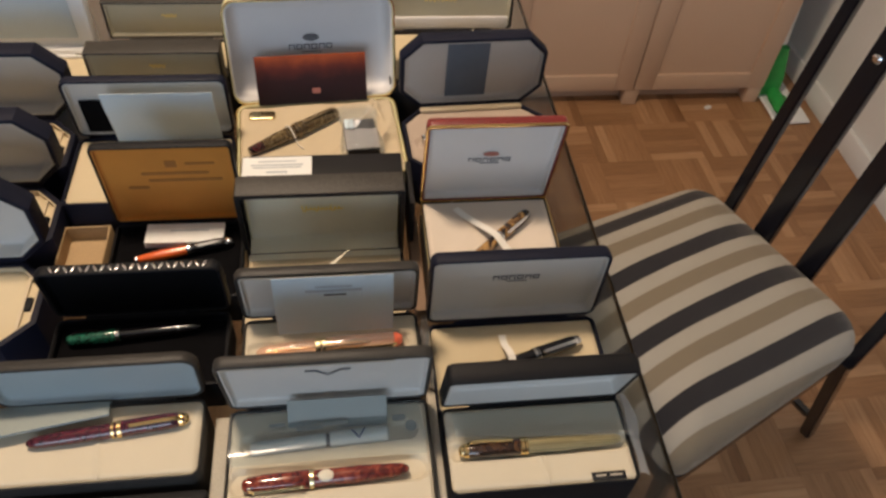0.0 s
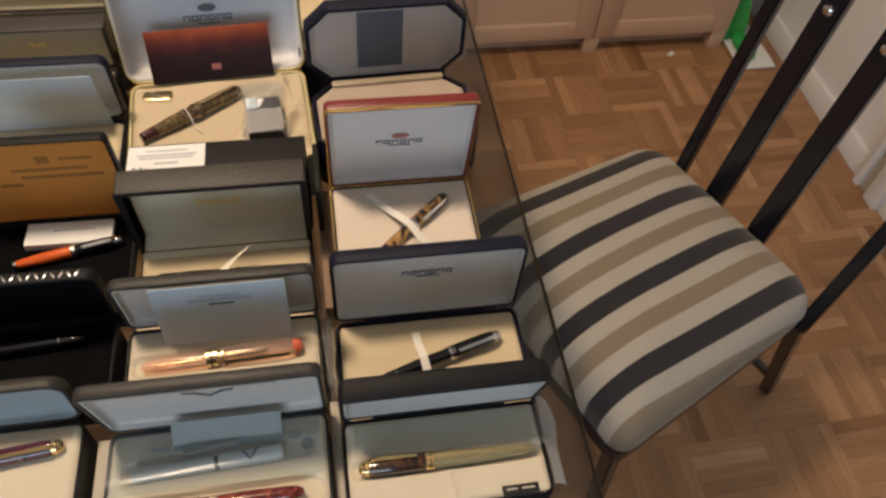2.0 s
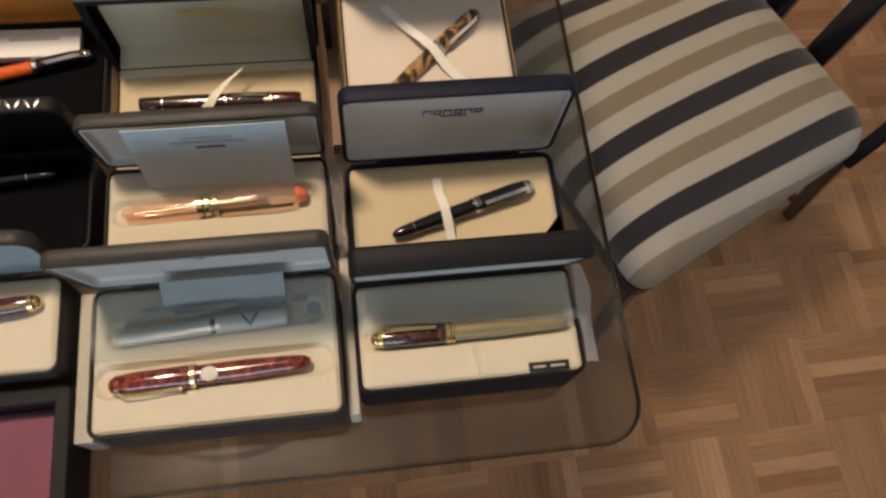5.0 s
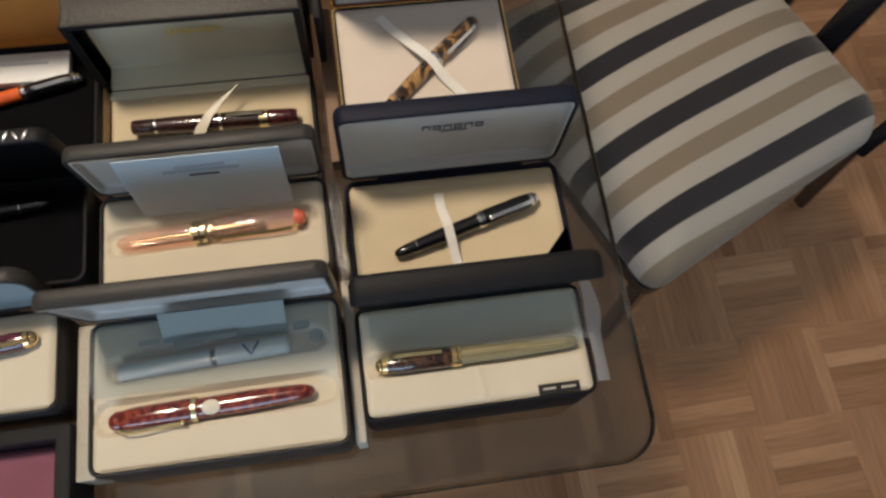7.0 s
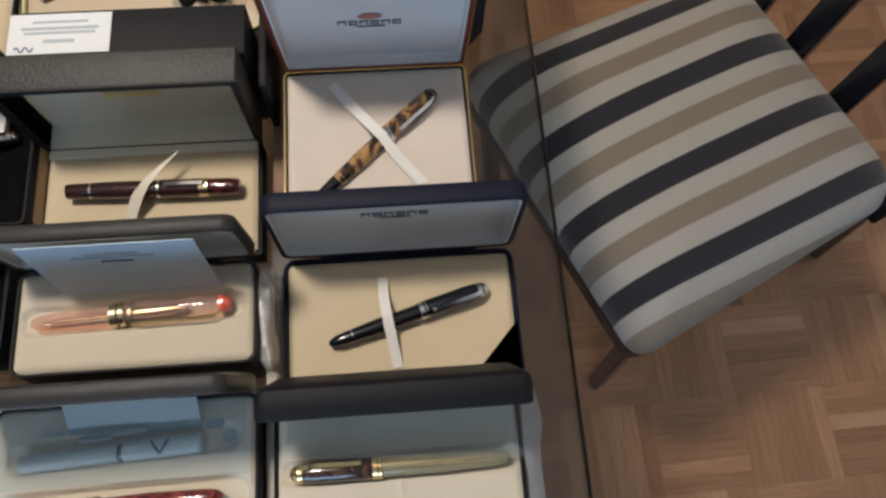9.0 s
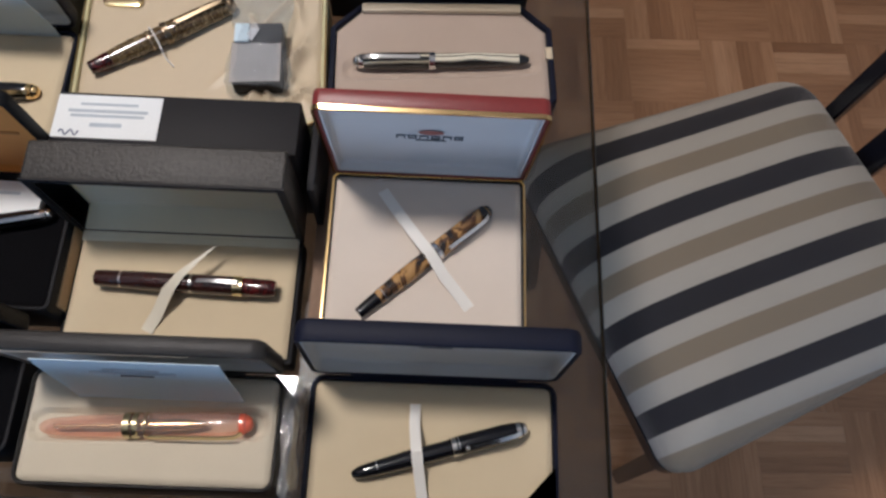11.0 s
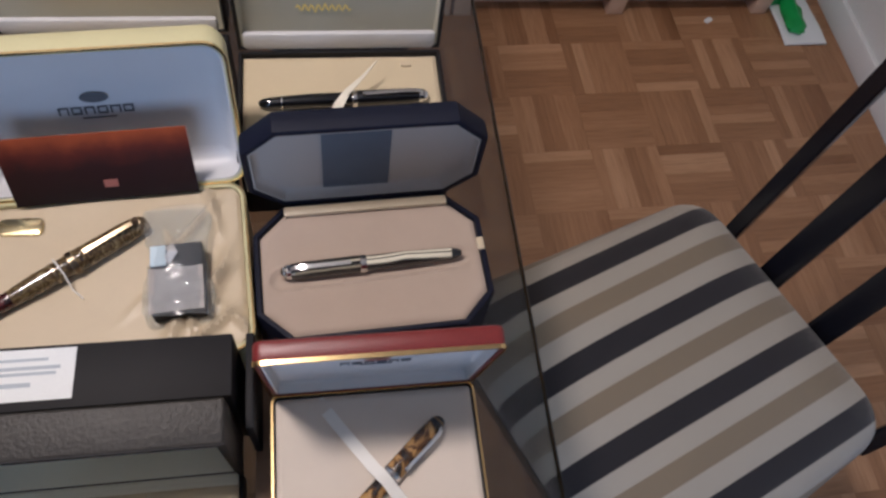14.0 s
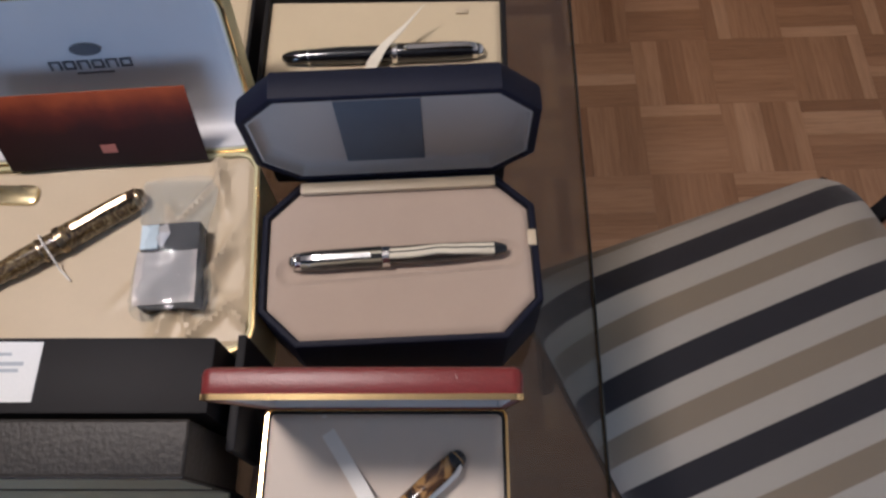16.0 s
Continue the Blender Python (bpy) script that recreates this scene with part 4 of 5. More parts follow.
part("hinge_flap", block(-0.058, 0.058, -0.001, 0.006, 0, 0.004, 0.001), CREAM_SATIN, c["root"], "cream cloth hinge", pose(0, 0.043, 0.0595))
pen("fountain_pen", "grey striped pen with silver ends in an octagonal case", (-0.1845, 0.431), (-0.059, 0.4395), 0.8118, 0.0062, STRIPE_GREY, STRIPE_PALE, SILVER, 0.46, cap_at_b=False, ball=False, clip_turn=-12, rings=((0.535, 0.0012, 1.04),), tail=BLACK_RESIN, tail_share=0.06)

c = case("black case with cream pad, greenish grey lid standing open", -0.2125, -0.0555, 0.517, 0.618, 0.074, 0.10, lid_deep=0.007, lean=4, lid_d=0.03, shell=BLACK_CARD, lining=GREEN_GREY, pad=CREAM_PAD, pad_top=0.070, r=0.002, lid_crown=0.0)
part("lid_step", block(-0.074, 0.074, -0.006, 0.0, 0.0, 0.016, 0.003), WHITE_SATIN, c["root"], "padded satin step", c["face"])
part("tab", block(-0.004, 0.004, -0.002, 0.002, 0, 0.002, 0.0005), CREAM_SATIN, c["root"], m=pose(0.05, 0.036, 0.071))
part("printed_mark", strip([(-0.02 + 0.001 * k, 0, 0.0028 * math.sin(k * 1.25) * (1 if k % 7 else 1.6)) for k in range(41)], 0.0011, 0.0003, axis=(0, 1, 0)), GOLD_PRINT, c["root"], m=c["face"] @ pose(-0.012, -0.001, 0.037))
pen("fountain_pen", "black and silver pen behind the octagonal case", (-0.197, 0.5645), (-0.070, 0.5695), 0.8255, 0.0062, BLACK_RESIN, BLACK_RESIN, SILVER, 0.46, rings=((0.13, 0.001, 0.95),), clip_turn=10)
ribbon("ribbon", "ivory ribbon standing off a pen", [(-0.145, 0.548, 0.8215), (-0.139, 0.558, 0.829), (-0.132, 0.567, 0.8335), (-0.120, 0.577, 0.838), (-0.107, 0.590, 0.844)], 0.0075, DIM_RIBBON, 3)

# ---- cases in the middle row ----
c = case("large grey case with two wells and raised lid", -0.366, -0.208, 0.026, 0.122, 0.052, 0.086, lean=-10, lid_d=0.011, shell=CHARCOAL, lining=GREY_SATIN, pad=PALE_PAD, pad_top=0.050, lid_crown=0.004, wall=0.002, r=0.008, pad_edge=0.003,
         relief=lambda x, y, f=well(-0.066, -0.0135, 0.064, -0.0105, 0.0095, 0.005), g=well(-0.061, 0.016, 0.060, 0.022, 0.0075, 0.005): f(x, y) + g(x, y))
part("printed_mark", strip([(-0.017, 0, 0.0085), (-0.009, 0, 0.0078), (0.0, 0, -0.001), (0.009, 0, 0.0078), (0.017, 0, 0.0085)], 0.0021, 0.0003, axis=(0, 1, 0)), INK, c["root"], m=c["face"] @ pose(0.001, -0.001, 0.050))
# highlight on the rim's inner edge, put in as a pale strip
part("lid_edge_glint", block(-0.074, 0.050, 0.0392, 0.0402, 0.0105, 0.0116), GREY_CARD, c["lid"], "pale strip painting the glint along the lid rim")
part("cardboard_sleeve", block(-0.0925, -0.0805, -0.047, 0.052, 0.0, 0.034, 0.001), GREY_CARD, c["root"], "worn pale cardboard sleeve side")
part("cardboard_sleeve", block(0.0805, 0.0875, -0.047, 0.062, 0.0, 0.036, 0.001), GREY_CARD, c["root"], "worn pale cardboard sleeve side")
red_pen = pen("fountain_pen", "red marbled pen with gold trim in a deep well", (-0.353, 0.0575), (-0.228, 0.0615), 0.8025, 0.0074, RED_MARBLE, RED_MARBLE, PALE_GOLD, 0.43, cap_at_b=False, ball=True, clip_turn=-62, finial=RED_MARBLE)
bm = bmesh.new()
bmesh.ops.create_uvsphere(bm, u_segments=20, v_segments=10, radius=1.0, matrix=Matrix.Diagonal((0.0058, 0.0046, 0.0011, 1)))
part("medallion", bm, PALE_CARD, red_pen, "oval pearly medallion", pose(0.0628, 0, 0, -10) @ pose(0, 0, 0.0062))
tube = thing("ink_tube", pose(-0.348, 0.0875, 0.801, 0, 0, 3.2), "pale teal plastic ink tube with a dark mark", "tube")
part("tube_body", lathe([(0.0, 0.003), (0.001, 0.0052), (0.056, 0.0054), (0.0575, 0.0048)]), TEAL_PLASTIC, tube)
part("tube_cap", lathe([(0.0605, 0.0048), (0.061, 0.006), (0.105, 0.006), (0.1065, 0.004)]), TEAL_PLASTIC, tube)
part("tube_ring", lathe([(0.0575, 0.005), (0.0605, 0.005)]), BLACK_RESIN, tube)
part("printed_mark", strip([(-0.0052 + 0.00104 * k, y, math.sqrt(0.00625 ** 2 - y * y)) for k, y in ((j, -0.0040 + 0.0016 * abs(5 - j)) for j in range(11))], 0.0015, 0.0003), INK_BLUE, tube, m=pose(0.083, 0.0, 0.0))
leaf("leaflet", "pale teal folded paper resting on the back of a case", c, 0.078, 0.024, 0.006, 0.001, TEAL_PAPER, bend=0.0, lean=-55, off=0.027)
film = single("plastic_wrap", strip([(-0.29, 0.119, 0.8025), (-0.29, 0.104, 0.8045), (-0.289, 0.088, 0.8078), (-0.288, 0.081, 0.806), (-0.288, 0.073, 0.8032)], 0.150, 0.0002), FILM, Matrix(), "clear plastic film over an ink tube", "plastic wrap")
for x, y, w, h, rz in ((-0.293, 0.1015, 0.040, 0.0030, 3), (-0.303, 0.0985, 0.020, 0.0022, 3), (-0.328, 0.1040, 0.013, 0.0030, 3), (-0.233, 0.1035, 0.011, 0.0055, 4), (-0.224, 0.0950, 0.009, 0.0090, 4)):
    part("printed_line", loft([(outline(w, h, h * 0.45), 0.0), (outline(w, h, h * 0.45), 0.0002)]), DIM_PRINT, film, m=pose(x, y, 0.8072 - (y - 0.095) * 0.18, 9, 0, rz))

c = case("charcoal case with cream pad, raised lid holding a paper", -0.3595, -0.209, 0.139, 0.2075, 0.055, 0.066, lean=-5, lid_d=0.011, shell=CHARCOAL, lining=GREY_SATIN, pad=PALE_PAD, pad_top=0.054, lid_crown=0.004, wall=0.002, r=0.008,
         relief=well(-0.062, 0.000, 0.060, 0.004, 0.0085, 0.004))
# same painted rim highlight, along the left part of this lid
part("lid_edge_glint", block(-0.070, 0.035, 0.0292, 0.0302, 0.0105, 0.0116), GREY_CARD, c["lid"], "pale strip painting the glint along the lid rim")
clear_pen = pen("fountain_pen", "clear pink demonstrator pen with gold trim", (-0.347, 0.1715), (-0.224, 0.1775), 0.807, 0.0074, PINK_CLEAR, PINK_CLEAR, PALE_GOLD, 0.56, clip_turn=62, rings=((0.40, 0.004, 1.04), (0.50, 0.001, 1.05)), finial=CORAL, ball=False)
part("feed", lathe([(0.055, 0.002), (0.057, 0.0034), (0.085, 0.0034), (0.096, 0.0012)]), PALE_GOLD, clear_pen, "gold nib and feed inside the clear cap")
part("ink_rod", lathe([(0.008, 0.0010), (0.052, 0.0010)]), PALE_GOLD, clear_pen)
leaf("leaflet", "bluish white leaflet with faint print standing in a lid", c, 0.098, 0.069, 0.004, 0.0, BLUE_PAPER, bend=0.004, lean=-14, off=0.024,
     bars=((0.0, 0.054, 0.046, 0.0022, FAINT_INK), (0.0, 0.0585, 0.030, 0.0018, FAINT_INK), (0.001, 0.049, 0.018, 0.0016, INK)))
single("plastic_wrap", crumpled(0.0095, 0.082, 0.055, 21), CRINKLE, pose(-0.2035, 0.170, TOP), "crinkled clear wrap between two pen cases", "plastic wrap")

c = case("grey case with cream pad and deep box lid", -0.374, -0.206, 0.222, 0.310, 0.018, 0.089, lid_deep=0.0225, base_mat=BLACK_CARD, lean=-2, lid_d=0.026, shell=GREY_TEXTURE, lining=MOSS_VELOUR, pad=CREAM_PAD, pad_top=0.020, r=0.002, lid_crown=0.0, wall=0.003, lid_wall=0.004, fillet=0.0015, hinge=False)
part("lid_rim", block(-0.0841, 0.0841, 0.0405, 0.0446, 0.0256, 0.0268), BLACK_CARD, c["lid"], "dark card rim")
for x in (-0.08205, 0.08205):
    part("lid_rim", block(x - 0.00205, x + 0.00205, -0.0446, 0.0405, 0.0256, 0.0268), BLACK_CARD, c["lid"], "dark card rim")
for x in (-0.0792, 0.0792):
    part("lid_side", block(x - 0.0007, x + 0.0007, -0.0402, 0.0404, 0.0042, 0.0257), BLACK_CARD, c["lid"], "dark card inner side")
part("hinge_flap", block(-0.0805, 0.0805, -0.0062, 0.0012, 0.0, 0.0042, 0.001), MOSS_VELOUR, c["root"], "velour hinge strip", pose(0, 0.0432, 0.0175))
part("lining_edge", block(-0.0799, 0.0799, -0.0446, -0.0402, 0.0256, 0.0290, 0.001), MOSS_VELOUR, c["lid"])
c["root"].matrix_basis = c["root"].matrix_basis @ Matrix.Diagonal((0.925, 1, 1, 1))
script = []
for k in range(91):
    u = k / 90
    tall = 0.0042 if k < 12 or 32 < k < 38 or 64 < k < 72 else 0.0018
    script.append((-0.021 + 0.042 * u + 0.0008 * math.cos(k * 0.7), 0, tall * math.sin(k * 0.7)))
part("printed_mark", strip(script, 0.0016, 0.0003, axis=(0, 1, 0)), GOLD_PRINT, c["root"], m=c["face"] @ pose(-0.001, -0.004, 0.050))
x0, x1 = -0.346, -0.226
dark_pen = thing("fountain_pen", pose(x0, 0.2735, 0.7790, 0, 0, -1.4), "dark brown pen with silver rings and a ruby end", "pen")
part("barrel_end", lathe([(0.0, 0.0040), (0.0006, 0.0052), (0.004, 0.0056), (0.0165, 0.0058)]), BROWN_RESIN, dark_pen)
part("ring", lathe([(0.0167, 0.0050), (0.0168, 0.0060), (0.0182, 0.0060), (0.0183, 0.0050)]), SILVER, dark_pen)
part("barrel", lathe([(0.0184, 0.0058), (0.030, 0.0063), (0.063, 0.0064)]), BROWN_RESIN, dark_pen)
part("ring", lathe([(0.0632, 0.0050), (0.0633, 0.0067), (0.0650, 0.0067), (0.0651, 0.0050)]), SILVER, dark_pen)
part("cap", lathe([(0.0652, 0.0064), (0.068, 0.0067), (0.092, 0.0066)]), BROWN_RESIN, dark_pen)
part("cap_ring", lathe([(0.0921, 0.0050), (0.0922, 0.0068), (0.0985, 0.0068), (0.0986, 0.0050)]), PALE_GOLD, dark_pen)
part("finial", lathe([(0.0988, 0.0062), (0.101, 0.0065), (0.116, 0.0060), (0.1185, 0.0056), (0.1200, 0.0046)]), DARK_RUBY, dark_pen, "dark ruby cap end")
part("clip", strip([(0.096, 0, 0.0068), (0.0955, 0, 0.0082), (0.085, 0, 0.0088), (0.074, 0, 0.0080), (0.069, 0, 0.0071)], 0.0026, 0.0008), SILVER, dark_pen)
ribbon("ribbon", "ivory ribbon over a dark pen", [(-0.309, 0.240, 0.7712), (-0.303, 0.252, 0.7735), (-0.296, 0.264, 0.7835), (-0.289, 0.2735, 0.7872), (-0.279, 0.284, 0.7885), (-0.265, 0.297, 0.7900)], 0.0085, DIM_RIBBON, 3)
single("cardboard_strip", block(-0.2052, -0.1948, 0.236, 0.374, TOP, 0.766, 0.001), BROWN_CARD, Matrix(), "strip of brown cardboard lying between two cases", "cardboard")

box_out = thing("cardboard_box", pose(-0.2885, 0.3585, TOP), "black cardboard box with a white paper label", "box")
part("box_body", block(-0.0775, 0.0775, -0.0195, 0.0195, 0.0, 0.090, 0.0012), BLACK_CARD, box_out)
lab = part("paper_label", block(-0.033, 0.033, -0.0155, 0.0155, 0.0, 0.0005), PAPER, box_out, "white paper label", pose(-0.0435, 0.0015, 0.0902))
for y, w, h in ((0.009, 0.036, 0.0016), (0.004, 0.050, 0.002), (0.0005, 0.046, 0.0018), (-0.006, 0.02, 0.0026)):
    part("printed_line", block(-w / 2, w / 2, y - h / 2, y + h / 2, 0.0005, 0.0007), FAINT_INK, lab)
part("written_line", strip([(-0.028 + 0.001 * k, -0.012 + 0.002 * math.sin(k * 1.1), 0.0007) for k in range(13)], 0.0009, 0.0002), INK_BLUE, lab)
single("cardboard_box", block(-0.2055, -0.2005, 0.324, 0.385, TOP, 0.822, 0.001), BLACK_CARD, Matrix(), "thin black box end standing between the cases", "box")

folds = random.Random(7)
crease = [(folds.uniform(0.03, 0.085), folds.uniform(-0.055, 0.05), folds.uniform(0.6, 2.6), folds.uniform(0.004, 0.010)) for _ in range(10)]


def cloth(x, y):
    z = 0.0006 * math.sin(70 * x + 40 * y)
    for cx, cy, a, wdt in crease:
        u = (x - cx) * math.cos(a) + (y - cy) * math.sin(a)
        v = -(x - cx) * math.sin(a) + (y - cy) * math.cos(a)
        z += 0.0062 * math.exp(-(v / (wdt * 0.45)) ** 2 - (u / 0.022) ** 2)
    return z


c = case("cream case with gold edge and satin lining, lid raised", -0.3785, -0.2045, 0.374, 0.502, 0.060, 0.113, turned=3.8, lean=14.5, lid_d=0.028, lid_w=0.179, shell=CREAM_LEATHER, lining=WHITE_SATIN, pad=CREAM_SATIN, pad_top=0.058, trim=GOLD, lid_crown=0.008, r=0.014, relief=cloth, lid_wall=0.002, fillet=0.012)
emblem(c["root"], 0.049, 0.0510, -0.0008, INK, oval=INK, m=c["face"])
leaf("leaflet", "glossy leaflet with a dark orange sunset print", c, 0.119, 0.054, -0.003, 0.0, SUNSET, bend=0.0, lean=-5, off=0.030, bars=((0.004, 0.014, 0.009, 0.006, RUST_INK),))
pen("fountain_pen", "olive brown marbled pen with bronze trim", (-0.3635, 0.4125), (-0.272, 0.474), 0.8155, 0.0078, OLIVE, OLIVE, BRONZE, 0.50, rings=((0.50, 0.004, 1.05), (0.40, 0.0012, 0.98)), clip_turn=12, tail=DARK_RUBY, tail_share=0.14, flat_end=True)
single("thread", rod([(-0.329, 0.447, 0.8105), (-0.327, 0.4445, 0.8215), (-0.3235, 0.4405, 0.8245), (-0.319, 0.434, 0.8205), (-0.3155, 0.427, 0.8115), (-0.309, 0.421, 0.8100)], 0.0006, 6), RIBBON_MAT, Matrix(), "white thread tied round an olive pen", "thread")
part_bm = loft([(outline(0.028, 0.0125, 0.004), 0.0), (outline(0.028, 0.0125, 0.004), 0.002), (outline(0.025, 0.0095, 0.003), 0.0026)])
single("metal_badge", part_bm, PALE_GOLD, pose(-0.354, 0.4765, 0.8092), "small pale gold badge on satin", "badge")
bottle = thing("ink_packet", pose(-0.2485, 0.4215, 0.8095, 0, 0, 4), "foil and dark packet inside a clear plastic bag", "packet")
part("dark_block", block(-0.0165, 0.0170, -0.020, 0.030, 0.0, 0.0145, 0.002), BLACK_CARD, bottle)
part("blue_block", block(-0.0160, -0.006, 0.013, 0.028, 0.0147, 0.0165, 0.0006), BLUE_PAPER, bottle)
rnd = random.Random(5)
bm = bmesh.new()
grid = [[bm.verts.new((-0.0168 + 0.0336 * i / 4, -0.0205 + 0.0315 * j / 4, 0.0161 + rnd.uniform(-0.0012, 0.0014))) for i in range(5)] for j in range(5)]
for j in range(4):
    for i in range(4):
        q = (grid[j][i], grid[j][i + 1], grid[j + 1][i + 1], grid[j + 1][i])
        bm.faces.new((q[0], q[1], q[2])), bm.faces.new((q[0], q[2], q[3]))
bmesh.ops.solidify(bm, geom=bm.faces[:], thickness=0.0006)
part("foil_sheet", bm, FOIL, bottle, "shiny crumpled foil")
part("foil_strip", strip([(-0.006, 0.016, 0.0150), (-0.001, 0.021, 0.0195), (-0.004, 0.027, 0.0160)], 0.006, 0.0004), FOIL, bottle)
rnd = random.Random(11)
bm = bmesh.new()
n, k2 = 18, 12
rows = []
for j in range(n + 1):
    t = j / n
    hh = 0.0175 * (1 - max(0, t - 0.62) * 1.7)
    ww = 0.0205 + 0.002 * math.sin(9 * t)
    rows.append([bm.verts.new((ww * math.cos(2 * math.pi * k / k2) + rnd.uniform(-1, 1) * 0.0012, -0.024 + 0.088 * t + rnd.uniform(-1, 1) * 0.001, max(0.0006, hh * (0.5 + 0.62 * math.sin(2 * math.pi * k / k2)) + rnd.uniform(-1, 1) * 0.0013))) for k in range(k2)])
for a, b in zip(rows, rows[1:]):
    for k in range(k2):
        bm.faces.new((a[k], a[(k + 1) % k2], b[(k + 1) % k2], b[k]))
part("plastic_bag", bm, CRINKLE, bottle, "crinkled clear plastic bag")

c = case("black case with a raised greenish grey lid", -0.394, -0.220, 0.535, 0.640, 0.070, 0.10, lid_deep=0.007, lean=4, lid_d=0.03, shell=BLACK_CARD, lining=GREEN_GREY, pad=CREAM_PAD, pad_top=0.066, r=0.002, lid_crown=0.0)
part("lid_step", block(-0.080, 0.080, -0.006, 0.0, 0.0, 0.014, 0.003), WHITE_SATIN, c["root"], "padded satin step", c["face"])
part("printed_mark", strip([(-0.02 + 0.001 * k, 0, 0.0028 * math.sin(k * 1.25) * (1 if k % 7 else 1.6)) for k in range(41)], 0.0011, 0.0003, axis=(0, 1, 0)), GOLD_PRINT, c["root"], m=c["face"] @ pose(0, -0.001, 0.046))

# ---- cases in the left row ----
c = case("dark grey case with cream pad, open lid, plum pen", -0.543, -0.385, 0.070, 0.137, 0.050, 0.054, lean=0, lid_d=0.011, shell=CHARCOAL, lining=TEAL_SATIN, pad=PALE_PAD, pad_top=0.049, lid_crown=0.004, wall=0.002, r=0.008, lid_r=0.013,
         relief=lambda x, y: 0.0012 * math.exp(-((x - 0.002 + 0.1 * y) / 0.0015) ** 2) * (y < 0.0))
pen("fountain_pen", "plum coloured pen with gold trim and clip", (-0.514, 0.1035), (-0.396, 0.1165), 0.8045, 0.0066, PLUM_RESIN, PLUM_RESIN, GOLD, 0.45, clip_turn=20, ball=False, rings=((0.52, 0.002, 1.03),))
single("cloth_sleeve", strip([(-0.50, 0.136, 0.8015), (-0.50, 0.128, 0.805), (-0.498, 0.119, 0.8085), (-0.497, 0.113, 0.810)], 0.085, 0.002), TEAL_PAPER, Matrix(), "pale blue cloth sleeve behind a plum pen", "sleeve")
c = case("black case lined in black velvet with a silvery edge", -0.523, -0.3735, 0.156, 0.232, 0.038, 0.067, lean=-5, lid_d=0.011, shell=BLACK_LEATHER, lining=BLACK_VELVET, pad=BLACK_VELVET, pad_top=0.030, lid_crown=0.003, r=0.009, inner_wall=BLACK_VELVET)
for k in range(22):
    bm = bmesh.new()
    bmesh.ops.create_icosphere(bm, subdivisions=2, radius=0.0026, matrix=pose(0, 0, 0, 0, 0, -24 if k % 2 else 32) @ Matrix.Diagonal((0.5, 1.5, 0.3, 1)))
    part("ridge", bm, SILVER, c["lid"], m=pose(-0.060 + 0.0058 * k, 0.0332, 0.0058, -90, 0, 0))
pen("fountain_pen", "black pen with a green marbled cap and silver ring", (-0.511, 0.209), (-0.399, 0.2165), 0.787, 0.0062, GREEN_RESIN, BLACK_RESIN, SILVER, 0.40, cap_at_b=False, ball=False, clip_turn=15, rings=((0.16, 0.001, 0.9),), finial=GREEN_RESIN)
c = case("black case with an orange lined lid and black velvet pad", -0.490, -0.3665, 0.246, 0.341, 0.040, 0.102, lean=-3, lid_d=0.01, shell=BLACK_LEATHER, lining=ORANGE_LINING, pad=BLACK_VELVET, pad_top=0.034, lid_crown=0.003, r=0.006, lid_wall=0.0025)
for x, z, w, h in ((0.004, 0.076, 0.010, 0.008), (0.006, 0.064, 0.060, 0.003), (0.014, 0.055, 0.066, 0.003), (-0.03, 0.046, 0.018, 0.003), (0.03, 0.076, 0.026, 0.0025)):
    part("printed_line", block(x - w / 2, x + w / 2, -0.0006, 0.0002, z - h / 2, z + h / 2), BROWN_INK, c["root"], m=c["face"])
pen("ballpoint_pen", "orange pen with a black and silver cap", (-0.466, 0.2935), (-0.377, 0.3135), 0.7905, 0.0056, BLACK_RESIN, ORANGE_RESIN, SILVER, 0.48, rings=((0.01, 0.0025, 0.62),), clip_turn=25)
for k, (dx, dy, rz, z) in enumerate(((0, 0, 0.5, 0.7852), (0.001, -0.004, -1.0, 0.7905))):
    card = single("folded_card", loft([(outline(0.073, 0.024, 0.0008), 0.0), (outline(0.073, 0.024, 0.0008), 0.0035)]), PAPER, pose(-0.4235 + dx, 0.325 + dy * 0.5, z, 0, 0, rz), "white folded card lying in a black case", "card")
part("printed_line", block(-0.018, 0.018, -0.001, 0.001, 0.0035, 0.0037), FAINT_INK, card, m=pose(0.004, 0.003, 0))
slip = thing("wooden_tray", pose(-0.519, 0.318, TOP), "small pale wooden tray beside the velvet case", "tray")
part("tray_body", tray(0.044, 0.058, 0.034, 0.0022, 0.018, 0.001), WOOD_SLIP, slip)
single("card_slip", block(-0.3735, -0.3655, 0.252, 0.318, TOP, 0.781, 0.0008), WOOD_SLIP, Matrix(), "pale wooden strip between two cases", "strip")
c = case("navy case with a cream pad, paper in the raised lid", -0.540, -0.381, 0.352, 0.450, 0.058, 0.074, lean=-4, lid_d=0.012, shell=NAVY, lining=GREY_SATIN, pad=CREAM_PAD, pad_top=0.056, lid_crown=0.004, r=0.009, group="open pen cases on the table")
leaf("leaflet", "bluish white paper sheet curling out of a lid", c, 0.106, 0.070, 0.014, 0.0, BLUE_PAPER, bend=0.010, lean=-2, off=0.014)
part("dark_insert", block(-0.068, -0.036, -0.004, -0.001, 0.002, 0.046, 0.001), BLACK_VELVET, c["root"], "dark velvet insert", c["face"])
pen("fountain_pen", "black pen with gold end in a navy case", (-0.505, 0.392), (-0.396, 0.395), 0.8105, 0.0066, BLACK_RESIN, BLACK_RESIN, GOLD, 0.5, finial=GOLD)
